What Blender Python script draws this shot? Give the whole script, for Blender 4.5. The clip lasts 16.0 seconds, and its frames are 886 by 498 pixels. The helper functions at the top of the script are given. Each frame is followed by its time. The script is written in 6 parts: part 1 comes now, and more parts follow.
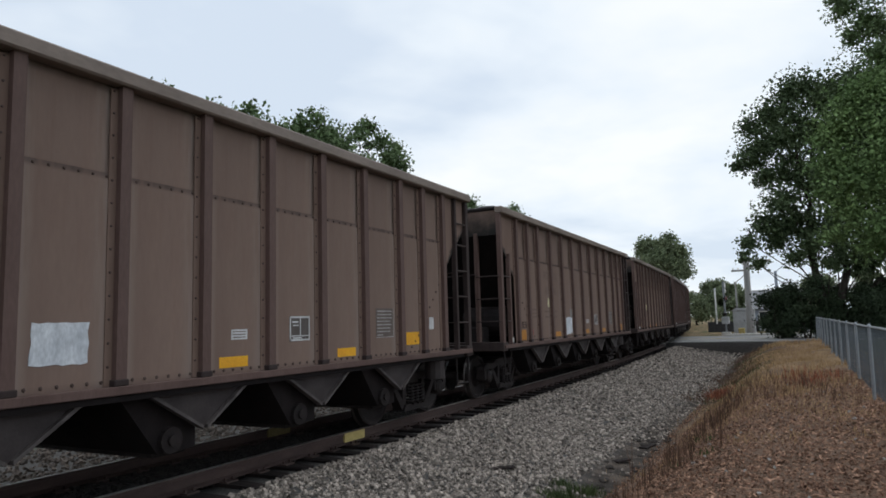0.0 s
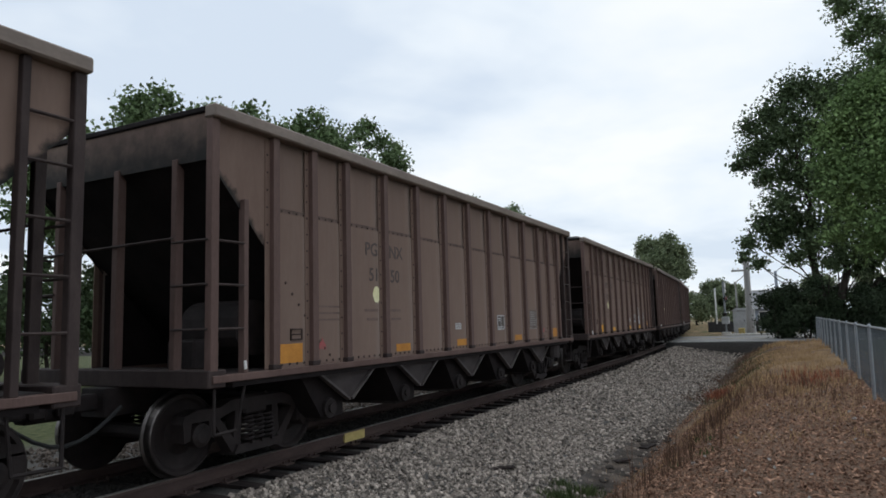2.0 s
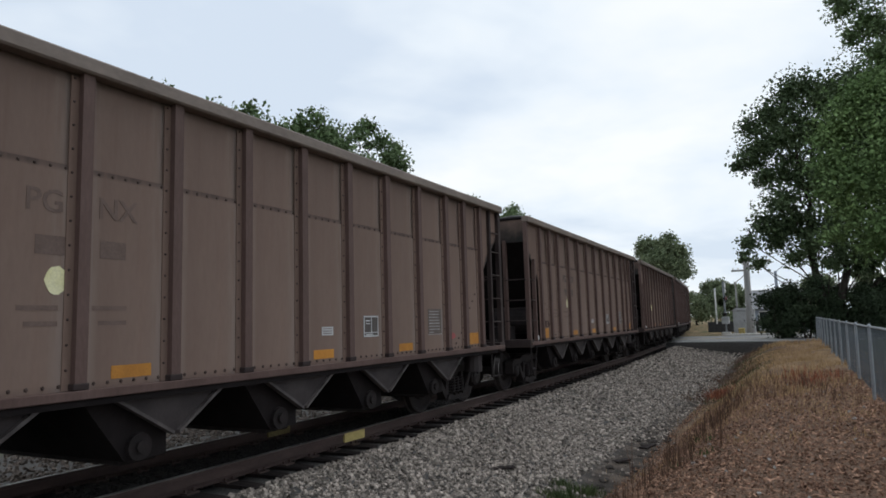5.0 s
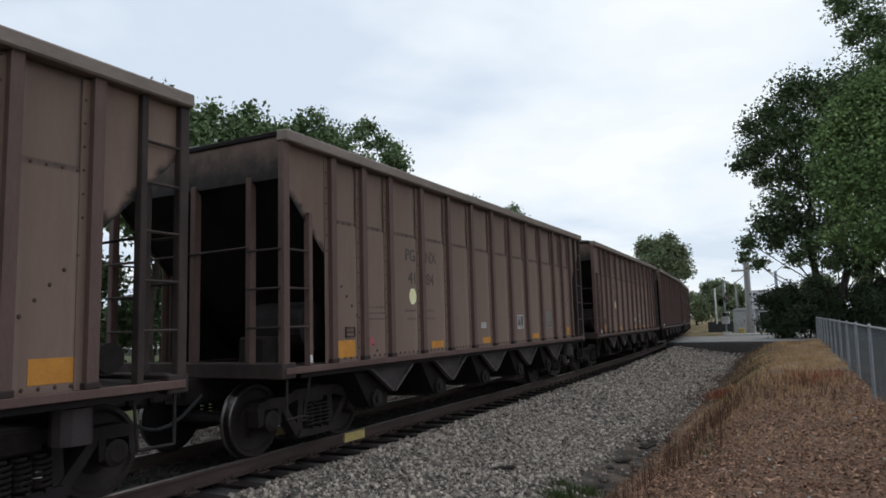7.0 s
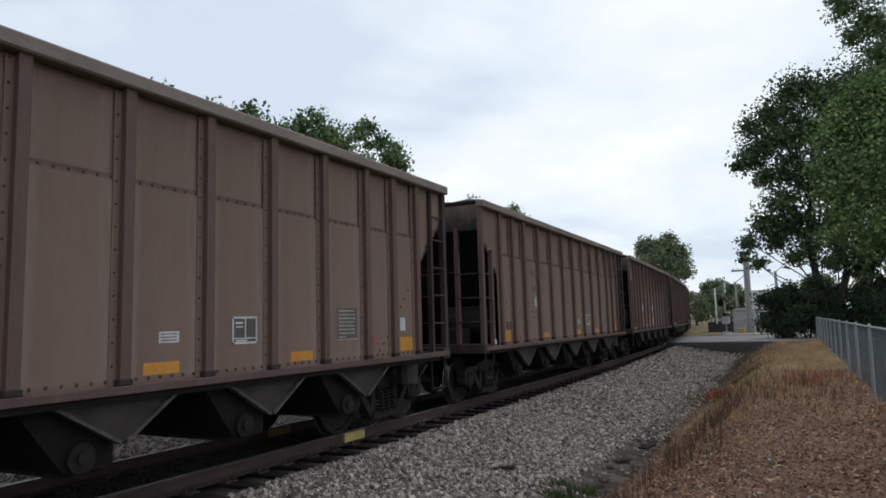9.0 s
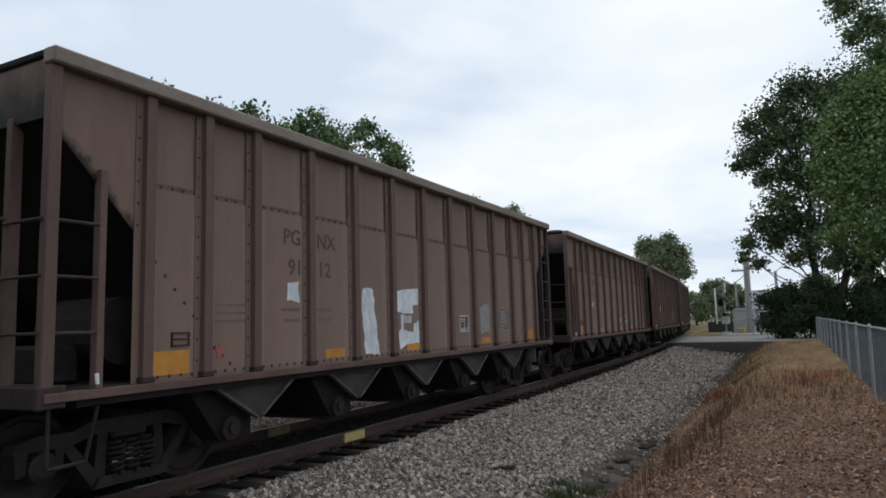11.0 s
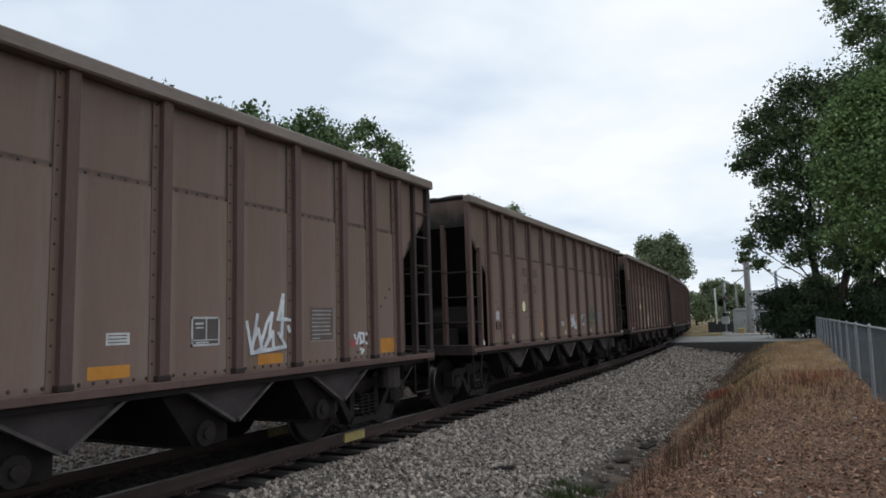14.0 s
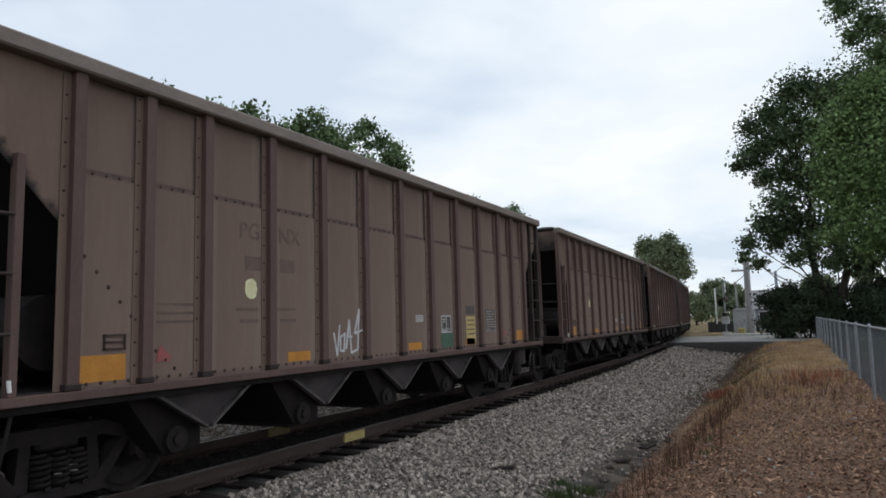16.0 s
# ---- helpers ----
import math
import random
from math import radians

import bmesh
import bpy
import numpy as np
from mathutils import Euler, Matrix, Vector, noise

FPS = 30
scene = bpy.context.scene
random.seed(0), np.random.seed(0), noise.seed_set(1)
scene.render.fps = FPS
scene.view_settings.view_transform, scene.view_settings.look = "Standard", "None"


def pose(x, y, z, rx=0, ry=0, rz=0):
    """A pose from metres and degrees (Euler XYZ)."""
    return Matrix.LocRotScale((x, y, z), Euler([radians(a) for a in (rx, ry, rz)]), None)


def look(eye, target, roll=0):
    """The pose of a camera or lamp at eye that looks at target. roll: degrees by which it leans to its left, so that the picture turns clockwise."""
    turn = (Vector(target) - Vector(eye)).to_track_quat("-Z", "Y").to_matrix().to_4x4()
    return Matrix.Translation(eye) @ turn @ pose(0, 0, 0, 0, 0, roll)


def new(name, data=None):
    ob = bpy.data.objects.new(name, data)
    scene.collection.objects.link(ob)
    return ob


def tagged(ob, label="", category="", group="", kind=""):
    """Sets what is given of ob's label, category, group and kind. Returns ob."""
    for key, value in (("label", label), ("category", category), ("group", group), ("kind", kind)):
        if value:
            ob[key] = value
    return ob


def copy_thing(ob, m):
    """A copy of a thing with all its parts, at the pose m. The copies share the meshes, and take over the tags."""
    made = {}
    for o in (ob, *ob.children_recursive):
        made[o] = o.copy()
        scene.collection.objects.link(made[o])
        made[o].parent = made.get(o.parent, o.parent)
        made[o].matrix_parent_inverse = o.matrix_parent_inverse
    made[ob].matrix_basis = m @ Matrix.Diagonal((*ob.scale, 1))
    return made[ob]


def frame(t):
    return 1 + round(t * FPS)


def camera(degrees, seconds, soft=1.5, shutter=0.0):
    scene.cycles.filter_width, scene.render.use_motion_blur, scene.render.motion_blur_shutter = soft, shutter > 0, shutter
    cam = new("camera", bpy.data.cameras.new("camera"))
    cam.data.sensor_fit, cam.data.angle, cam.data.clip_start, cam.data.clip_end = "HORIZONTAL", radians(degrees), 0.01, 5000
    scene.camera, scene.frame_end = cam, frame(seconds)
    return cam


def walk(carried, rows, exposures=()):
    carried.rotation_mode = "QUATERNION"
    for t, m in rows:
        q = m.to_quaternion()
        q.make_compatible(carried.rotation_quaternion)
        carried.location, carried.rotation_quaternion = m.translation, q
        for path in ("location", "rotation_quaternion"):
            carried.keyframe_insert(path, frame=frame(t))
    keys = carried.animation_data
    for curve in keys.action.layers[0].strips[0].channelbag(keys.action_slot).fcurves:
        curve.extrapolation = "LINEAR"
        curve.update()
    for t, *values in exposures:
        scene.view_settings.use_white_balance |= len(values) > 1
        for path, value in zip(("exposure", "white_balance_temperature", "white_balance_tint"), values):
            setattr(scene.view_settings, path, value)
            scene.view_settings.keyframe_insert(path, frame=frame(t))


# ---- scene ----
cam = camera(66.87, 16.0, soft=1.7)
EYE = (0.0, 0.0, 1.598)
STAND = Matrix.Translation(EYE) @ pose(0, 0, 0, 96.346, 0, 27.334) @ pose(0, 0, 0, 0, 0, -1.656)
walk(cam, [(0.0, STAND), (16.0, STAND)])

# ---- world and light ----
scene.view_settings.exposure = 0.0
SUN_AZ, SUN_EL = radians(35), radians(58)
world = bpy.data.worlds.new("overcast")
scene.world = world
world.use_nodes = True
wt = world.node_tree
wt.nodes.clear()


def wn(kind, operation="", data_type="", blend_type=""):
    n = wt.nodes.new(kind)
    if operation:
        n.operation = operation
    if data_type:
        n.data_type = data_type
    if blend_type:
        n.blend_type = blend_type
    return n


w_out = wn("ShaderNodeOutputWorld")
w_bg = wn("ShaderNodeBackground")
w_sky = wn("ShaderNodeTexSky")
w_sky.sky_type = "NISHITA"
w_sky.sun_disc = False
w_sky.sun_elevation = SUN_EL
w_sky.sun_rotation = SUN_AZ
w_co = wn("ShaderNodeTexCoord")
w_sep = wn("ShaderNodeSeparateXYZ")
wt.links.new(w_co.outputs["Generated"], w_sep.inputs[0])
w_up = wn("ShaderNodeMath", operation="MAXIMUM")
w_up.inputs[1].default_value = 0.0
wt.links.new(w_sep.outputs["Z"], w_up.inputs[0])
w_add = wn("ShaderNodeMath", operation="ADD")
w_add.inputs[1].default_value = 0.22
wt.links.new(w_up.outputs[0], w_add.inputs[0])
w_div = wn("ShaderNodeVectorMath", operation="DIVIDE")
w_cmb = wn("ShaderNodeCombineXYZ")
for i in range(3):
    wt.links.new(w_add.outputs[0], w_cmb.inputs[i])
wt.links.new(w_co.outputs["Generated"], w_div.inputs[0])
wt.links.new(w_cmb.outputs[0], w_div.inputs[1])
w_noise = wn("ShaderNodeTexNoise")
w_noise.inputs["Scale"].default_value = 1.15
w_noise.inputs["Detail"].default_value = 5
w_noise.inputs["Roughness"].default_value = 0.5
w_noise.inputs["Distortion"].default_value = 0.25
w_map = wn("ShaderNodeMapping")
w_map.inputs["Location"].default_value = (17.4475, -12.813, 0.9255)
w_map.inputs["Rotation"].default_value = (0, 0, 2.0515)
wt.links.new(w_div.outputs[0], w_map.inputs["Vector"])
wt.links.new(w_map.outputs[0], w_noise.inputs["Vector"])
w_ramp = wn("ShaderNodeValToRGB")
w_ramp.color_ramp.elements[0].position = 0.43
w_ramp.color_ramp.elements[0].color = (0.68, 0.775, 0.895, 1)
w_ramp.color_ramp.elements[1].position = 0.66
w_ramp.color_ramp.elements[1].color = (0.98, 1.01, 1.01, 1)
e = w_ramp.color_ramp.elements.new(0.54)
e.color = (0.84, 0.915, 0.99, 1)
wt.links.new(w_noise.outputs["Fac"], w_ramp.inputs[0])
w_skyb = wn("ShaderNodeMix", data_type="RGBA", blend_type="MULTIPLY")
w_skyb.inputs["Factor"].default_value = 1.0
wt.links.new(w_sky.outputs[0], w_skyb.inputs["A"])
w_skyb.inputs["B"].default_value = (0.10, 0.10, 0.10, 1)
w_mix = wn("ShaderNodeMix", data_type="RGBA")
w_mix.inputs["Factor"].default_value = 0.93
wt.links.new(w_skyb.outputs["Result"], w_mix.inputs["A"])
wt.links.new(w_ramp.outputs[0], w_mix.inputs["B"])
wt.links.new(w_mix.outputs["Result"], w_bg.inputs["Color"])
w_bg.inputs["Strength"].default_value = 1.04
wt.links.new(w_bg.outputs[0], w_out.inputs[0])

sun = new("sun", bpy.data.lights.new("sun", "SUN"))
sun.data.energy = 0.4
sun.data.angle = radians(25)
sun.data.color = (1.0, 0.96, 0.9)
sun.matrix_world = look((0, 0, 50), (-math.sin(SUN_AZ) * math.cos(SUN_EL), -math.cos(SUN_AZ) * math.cos(SUN_EL), 50 - math.sin(SUN_EL)))


# ---- materials ----
def material(name, col, col2, rough=0.8, scale=3.0, fine=40.0, bump=0.2, metal=0.0, stretch=(1, 1, 1), vary=0.12, space="Object",
             lo=0.35, hi=0.65, island=False, sheen=0.5, grain=0.5):
    """Two colours mixed by coarse noise, fine grain in tone and relief, and a little difference from piece to piece."""
    m = bpy.data.materials.new(name)
    m.use_nodes = True
    t = m.node_tree
    bs = t.nodes["Principled BSDF"]
    bs.inputs["Roughness"].default_value = rough
    bs.inputs["Metallic"].default_value = metal
    bs.inputs["Specular IOR Level"].default_value = sheen
    if space == "Object":
        co = t.nodes.new("ShaderNodeTexCoord").outputs["Object"]
    else:
        co = t.nodes.new("ShaderNodeNewGeometry").outputs["Position"]
    mp = t.nodes.new("ShaderNodeMapping")
    mp.inputs["Scale"].default_value = stretch
    t.links.new(co, mp.inputs[0])
    n1 = t.nodes.new("ShaderNodeTexNoise")
    n1.inputs["Scale"].default_value = scale
    n1.inputs["Detail"].default_value = 6
    n1.inputs["Roughness"].default_value = 0.6
    n2 = t.nodes.new("ShaderNodeTexNoise")
    n2.inputs["Scale"].default_value = fine
    n2.inputs["Detail"].default_value = 4
    t.links.new(mp.outputs[0], n1.inputs["Vector"])
    t.links.new(mp.outputs[0], n2.inputs["Vector"])
    rp = t.nodes.new("ShaderNodeValToRGB")
    rp.color_ramp.elements[0].position, rp.color_ramp.elements[0].color = lo, (*col, 1)
    rp.color_ramp.elements[1].position, rp.color_ramp.elements[1].color = hi, (*col2, 1)
    t.links.new(n1.outputs["Fac"], rp.inputs[0])
    if island:
        rnd = t.nodes.new("ShaderNodeNewGeometry").outputs["Random Per Island"]
    else:
        rnd = t.nodes.new("ShaderNodeObjectInfo").outputs["Random"]
    # value = 1 + vary * (random - 0.5) * 2 + 0.3 * (grain - 0.5)
    ma = t.nodes.new("ShaderNodeMath")
    ma.operation = "MULTIPLY_ADD"
    ma.inputs[1].default_value = 2 * vary
    ma.inputs[2].default_value = 1 - vary
    t.links.new(rnd, ma.inputs[0])
    mb = t.nodes.new("ShaderNodeMath")
    mb.operation = "MULTIPLY_ADD"
    mb.inputs[1].default_value = grain
    t.links.new(n2.outputs["Fac"], mb.inputs[0])
    mc = t.nodes.new("ShaderNodeMath")
    mc.operation = "SUBTRACT"
    mc.inputs[1].default_value = grain / 2
    t.links.new(ma.outputs[0], mb.inputs[2])
    t.links.new(mb.outputs[0], mc.inputs[0])
    hs = t.nodes.new("ShaderNodeHueSaturation")
    t.links.new(mc.outputs[0], hs.inputs["Value"])
    t.links.new(rp.outputs[0], hs.inputs["Color"])
    t.links.new(hs.outputs[0], bs.inputs["Base Color"])
    if bump:
        bp = t.nodes.new("ShaderNodeBump")
        bp.inputs["Strength"].default_value = bump
        bp.inputs["Distance"].default_value = 0.02
        t.links.new(n2.outputs["Fac"], bp.inputs["Height"])
        t.links.new(bp.outputs[0], bs.inputs["Normal"])
    return m


PAINT = material("weathered_brown_paint", (0.152, 0.098, 0.077), (0.2, 0.135, 0.107), 0.72, 1.3, 30, 0.05, stretch=(1, 1, 0.3), vary=0.05, sheen=0.3, grain=0.2)
PAINT_POST = material("brown_post_paint", (0.09, 0.0545, 0.0465), (0.125, 0.079, 0.068), 0.7, 2.2, 40, 0.1, stretch=(1, 1, 0.3), vary=0.05, sheen=0.3)
CHORD = material("dusty_top_chord_paint", (0.155, 0.119, 0.098), (0.212, 0.166, 0.138), 0.6, 2.5, 30, 0.1, stretch=(1, 0.4, 1), vary=0.04, sheen=0.5)
DARKPAINT = material("dark_brown_paint", (0.028, 0.0185, 0.0175), (0.054, 0.038, 0.035), 0.75, 4, 50, 0.15, stretch=(1, 1, 0.4), vary=0.08, sheen=0.3)
# soot black, also the painted shade of the liners and the sill lip
SOOT_SHADE = material("soot_and_shade_black_steel", (0.0085, 0.0062, 0.0064), (0.0165, 0.0125, 0.0125), 0.85, 2.5, 30, 0.15, vary=0.1, sheen=0.2)
GRIME = material("grimy_dark_steel", (0.0115, 0.0082, 0.0082), (0.025, 0.0185, 0.018), 0.75, 4, 50, 0.2, vary=0.1, sheen=0.3)
HOPPER = material("dusty_grey_hopper_steel", (0.03, 0.0235, 0.0235), (0.054, 0.044, 0.043), 0.7, 2, 40, 0.15, vary=0.06, sheen=0.3)
RIVET = material("dark_rusty_rivet", (0.046, 0.031, 0.027), (0.085, 0.06, 0.052), 0.8, 5, 60, 0.1, vary=0.2, sheen=0.2)
TREAD = material("worn_wheel_steel", (0.07, 0.061, 0.059), (0.14, 0.126, 0.12), 0.35, 5, 60, 0.1, metal=0.9, vary=0.05)
WHEEL = material("rusty_wheel_steel", (0.0125, 0.0088, 0.0086), (0.026, 0.0192, 0.0185), 0.7, 6, 50, 0.2, vary=0.1, sheen=0.3)
COAL = material("coal", (0.012, 0.012, 0.013), (0.03, 0.03, 0.03), 0.6, 6, 30, 0.8, vary=0.05)
ORANGE = material("faded_orange_reflector", (0.42, 0.17, 0.02), (0.52, 0.225, 0.03), 0.6, 5, 60, 0.05, vary=0.12)
YELLOW = material("bright_yellow_reflector", (0.72, 0.335, 0.008), (0.8, 0.4, 0.012), 0.55, 5, 60, 0.05, vary=0.05)
PALEDOT = material("pale_yellow_paint", (0.72, 0.68, 0.36), (0.82, 0.78, 0.5), 0.7, 8, 60, 0.05, vary=0.1)
WHITE = material("grey_white_decal", (0.42, 0.42, 0.42), (0.58, 0.58, 0.58), 0.7, 8, 60, 0.05, vary=0.1)
WHITEPATCH = material("rolled_white_paint", (0.48, 0.51, 0.55), (0.74, 0.77, 0.8), 0.7, 5, 40, 0.1, stretch=(1, 1, 0.5), vary=0.08)
GREYPATCH = material("thin_grey_paint", (0.2, 0.195, 0.195), (0.27, 0.265, 0.26), 0.7, 6, 40, 0.1, vary=0.06)
STENCIL = material("faded_white_stencil", (0.26, 0.245, 0.235), (0.36, 0.34, 0.33), 0.75, 8, 60, 0.05, vary=0.1)
DARKMARK = material("dark_stencil_paint", (0.058, 0.042, 0.037), (0.088, 0.066, 0.057), 0.75, 8, 60, 0.05, vary=0.05)
FAINTMARK = material("worn_stencil_paint", (0.118, 0.078, 0.063), (0.15, 0.102, 0.084), 0.75, 8, 60, 0.05, vary=0.05)
RED = material("red_chalk_smear", (0.4, 0.085, 0.09), (0.27, 0.095, 0.085), 0.8, 12, 60, 0.05, vary=0.1)
GREEN = material("green_spray_paint", (0.045, 0.10, 0.065), (0.07, 0.13, 0.09), 0.7, 8, 60, 0.05, vary=0.05)
SMUDGE = material("thin_dark_stencil_ground", (0.10, 0.078, 0.068), (0.135, 0.105, 0.09), 0.75, 4, 60, 0.05, vary=0.05)
WORNEDGE = material("scuffed_steel_edge", (0.045, 0.037, 0.036), (0.09, 0.077, 0.074), 0.6, 6, 50, 0.15, vary=0.1, sheen=0.4)
PALETAG = material("yellowed_white_tag", (0.42, 0.39, 0.28), (0.55, 0.51, 0.38), 0.7, 8, 60, 0.05, vary=0.08)
BLACKPLATE = material("dark_data_panel", (0.075, 0.062, 0.056), (0.10, 0.085, 0.075), 0.7, 8, 60, 0.05, vary=0.05)
RAIL = material("rusty_rail_steel", (0.045, 0.029, 0.026), (0.077, 0.051, 0.045), 0.75, 5, 60, 0.2, stretch=(1, 0.3, 1), vary=0.05, space="World", sheen=0.3)
RAILTOP = material("polished_rail_head", (0.24, 0.21, 0.19), (0.36, 0.33, 0.3), 0.4, 5, 60, 0.1, metal=0.8, stretch=(1, 0.2, 1), vary=0.02, space="World")
TIE = material("dark_creosoted_tie", (0.0115, 0.0085, 0.0082), (0.03, 0.0225, 0.0205), 0.9, 6, 30, 0.5, stretch=(0.25, 1, 1), vary=0.25, sheen=0.2)
BALLAST = material("crushed_granite", (0.165, 0.141, 0.121), (0.362, 0.312, 0.268), 0.85, 9, 60, 0.3, vary=0.72, island=True, space="World", sheen=0.3)
DARKSTONE = material("dark_brown_stone", (0.06, 0.049, 0.042), (0.14, 0.115, 0.098), 0.9, 9, 60, 0.3, vary=0.5, island=True, space="World", sheen=0.2)
# oily stones, coloured nearly black to take in the shade between the rails
OILY_SHADE = material("oily_shaded_stone", (0.012, 0.011, 0.010), (0.035, 0.031, 0.028), 0.75, 9, 60, 0.3, vary=0.4, island=True, space="World", sheen=0.3)
SILTCLOD = material("damp_dark_earth", (0.028, 0.023, 0.02), (0.06, 0.05, 0.043), 0.9, 12, 50, 0.6, vary=0.2, sheen=0.25)
ROCK = material("pale_grey_rock", (0.22, 0.205, 0.19), (0.36, 0.34, 0.315), 0.85, 7, 40, 0.5, vary=0.1, sheen=0.3)
MULCH = material("shredded_bark_chip", (0.118, 0.06, 0.041), (0.37, 0.228, 0.155), 0.9, 14, 60, 0.2, vary=0.6, island=True, space="World", sheen=0.2)
STALK = material("dry_weed_stalk", (0.09, 0.05, 0.035), (0.18, 0.112, 0.074), 0.9, 3, 40, 0.1, vary=0.35, island=True, space="World", sheen=0.2)
DRYGRASS = material("dry_golden_grass", (0.33, 0.215, 0.11), (0.47, 0.32, 0.18), 0.9, 1.2, 40, 0.0, vary=0.3, island=True, space="World", sheen=0.2)
REDWEED = material("reddish_dry_weed", (0.23, 0.075, 0.045), (0.33, 0.13, 0.075), 0.9, 3, 40, 0.0, vary=0.3, island=True, space="World", sheen=0.2)
GREENGRASS = material("green_weed_grass", (0.045, 0.075, 0.024), (0.09, 0.115, 0.045), 0.9, 2, 40, 0.0, vary=0.3, island=True, space="World", sheen=0.2)
BARK = material("grey_brown_bark", (0.03, 0.025, 0.021), (0.065, 0.054, 0.046), 0.95, 5, 25, 0.8, stretch=(1, 1, 0.3), vary=0.1, sheen=0.2)
LEAFDARK = material("dark_green_leaf", (0.058, 0.088, 0.042), (0.098, 0.138, 0.064), 0.75, 0.6, 10, 0.0, vary=0.4, island=True, space="World", sheen=0.25)
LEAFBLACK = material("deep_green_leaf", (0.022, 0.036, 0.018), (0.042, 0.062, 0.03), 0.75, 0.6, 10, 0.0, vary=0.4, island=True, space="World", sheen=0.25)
LEAFMID = material("mid_green_leaf", (0.095, 0.145, 0.062), (0.155, 0.215, 0.1), 0.75, 0.5, 10, 0.0, vary=0.4, island=True, space="World", sheen=0.25)
# leaf colour of the far trees, made paler to paint in distance haze
LEAFFAR = material("haze_paled_green_leaf", (0.12, 0.155, 0.082), (0.185, 0.22, 0.125), 0.75, 0.3, 10, 0.0, vary=0.35, island=True, space="World", sheen=0.25)
LEAFLIGHT = material("fresh_green_leaf", (0.105, 0.17, 0.062), (0.17, 0.25, 0.095), 0.75, 0.5, 10, 0.0, vary=0.4, island=True, space="World", sheen=0.25)
GALV = material("galvanised_steel", (0.24, 0.26, 0.28), (0.33, 0.35, 0.37), 0.5, 8, 60, 0.05, metal=0.5, vary=0.05)
WIRE = material("dull_galvanised_wire", (0.065, 0.078, 0.09), (0.1, 0.115, 0.13), 0.6, 2, 60, 0.0, metal=0.3, vary=0.02, space="World")
ASPHALT = material("grey_asphalt", (0.22, 0.216, 0.21), (0.29, 0.285, 0.278), 0.9, 0.8, 60, 0.2, vary=0.0, space="World", sheen=0.3)
CONCRETE = material("pale_concrete", (0.46, 0.44, 0.41), (0.58, 0.56, 0.53), 0.9, 2, 40, 0.2, vary=0.05, space="World")
POLE = material("weathered_grey_pole", (0.26, 0.255, 0.25), (0.36, 0.35, 0.34), 0.8, 3, 30, 0.2, stretch=(1, 1, 0.2), vary=0.05)
CABINET = material("light_grey_cabinet_paint", (0.38, 0.39, 0.4), (0.47, 0.48, 0.49), 0.6, 3, 40, 0.05, vary=0.04)
BLACKPAINT = material("black_paint", (0.02, 0.02, 0.022), (0.035, 0.035, 0.037), 0.6, 4, 40, 0.05, vary=0.05)
WHITEPAINT = material("white_paint", (0.72, 0.72, 0.70), (0.82, 0.82, 0.80), 0.6, 4, 40, 0.05, vary=0.03)
YELLOWPAINT = material("old_yellow_paint", (0.45, 0.35, 0.12), (0.58, 0.46, 0.18), 0.7, 12, 60, 0.1, vary=0.04)
# dirty yellow of the far rail's mark, darkened in colour for its shade
SHADEDYELLOW = material("shaded_dirty_yellow_paint", (0.13, 0.10, 0.04), (0.24, 0.19, 0.08), 0.8, 12, 60, 0.1, vary=0.04)
ROOF = material("grey_shingle", (0.19, 0.19, 0.195), (0.27, 0.27, 0.28), 0.9, 3, 20, 0.3, vary=0.05)
SIDING = material("blue_grey_siding", (0.25, 0.29, 0.36), (0.31, 0.35, 0.43), 0.8, 2, 30, 0.1, vary=0.04)
GLASS = material("dark_window_glass", (0.02, 0.025, 0.03), (0.04, 0.045, 0.05), 0.12, 3, 20, 0.0, vary=0.02)
REDLENS = material("dark_red_lens", (0.16, 0.01, 0.01), (0.2, 0.015, 0.012), 0.3, 5, 20, 0.0, vary=0.02)
CARPAINT = material("pale_grey_car_paint", (0.50, 0.51, 0.53), (0.56, 0.57, 0.59), 0.3, 2, 20, 0.0, vary=0.02)
RUBBER = material("black_rubber", (0.02, 0.02, 0.02), (0.03, 0.03, 0.03), 0.9, 6, 40, 0.1, vary=0.02)


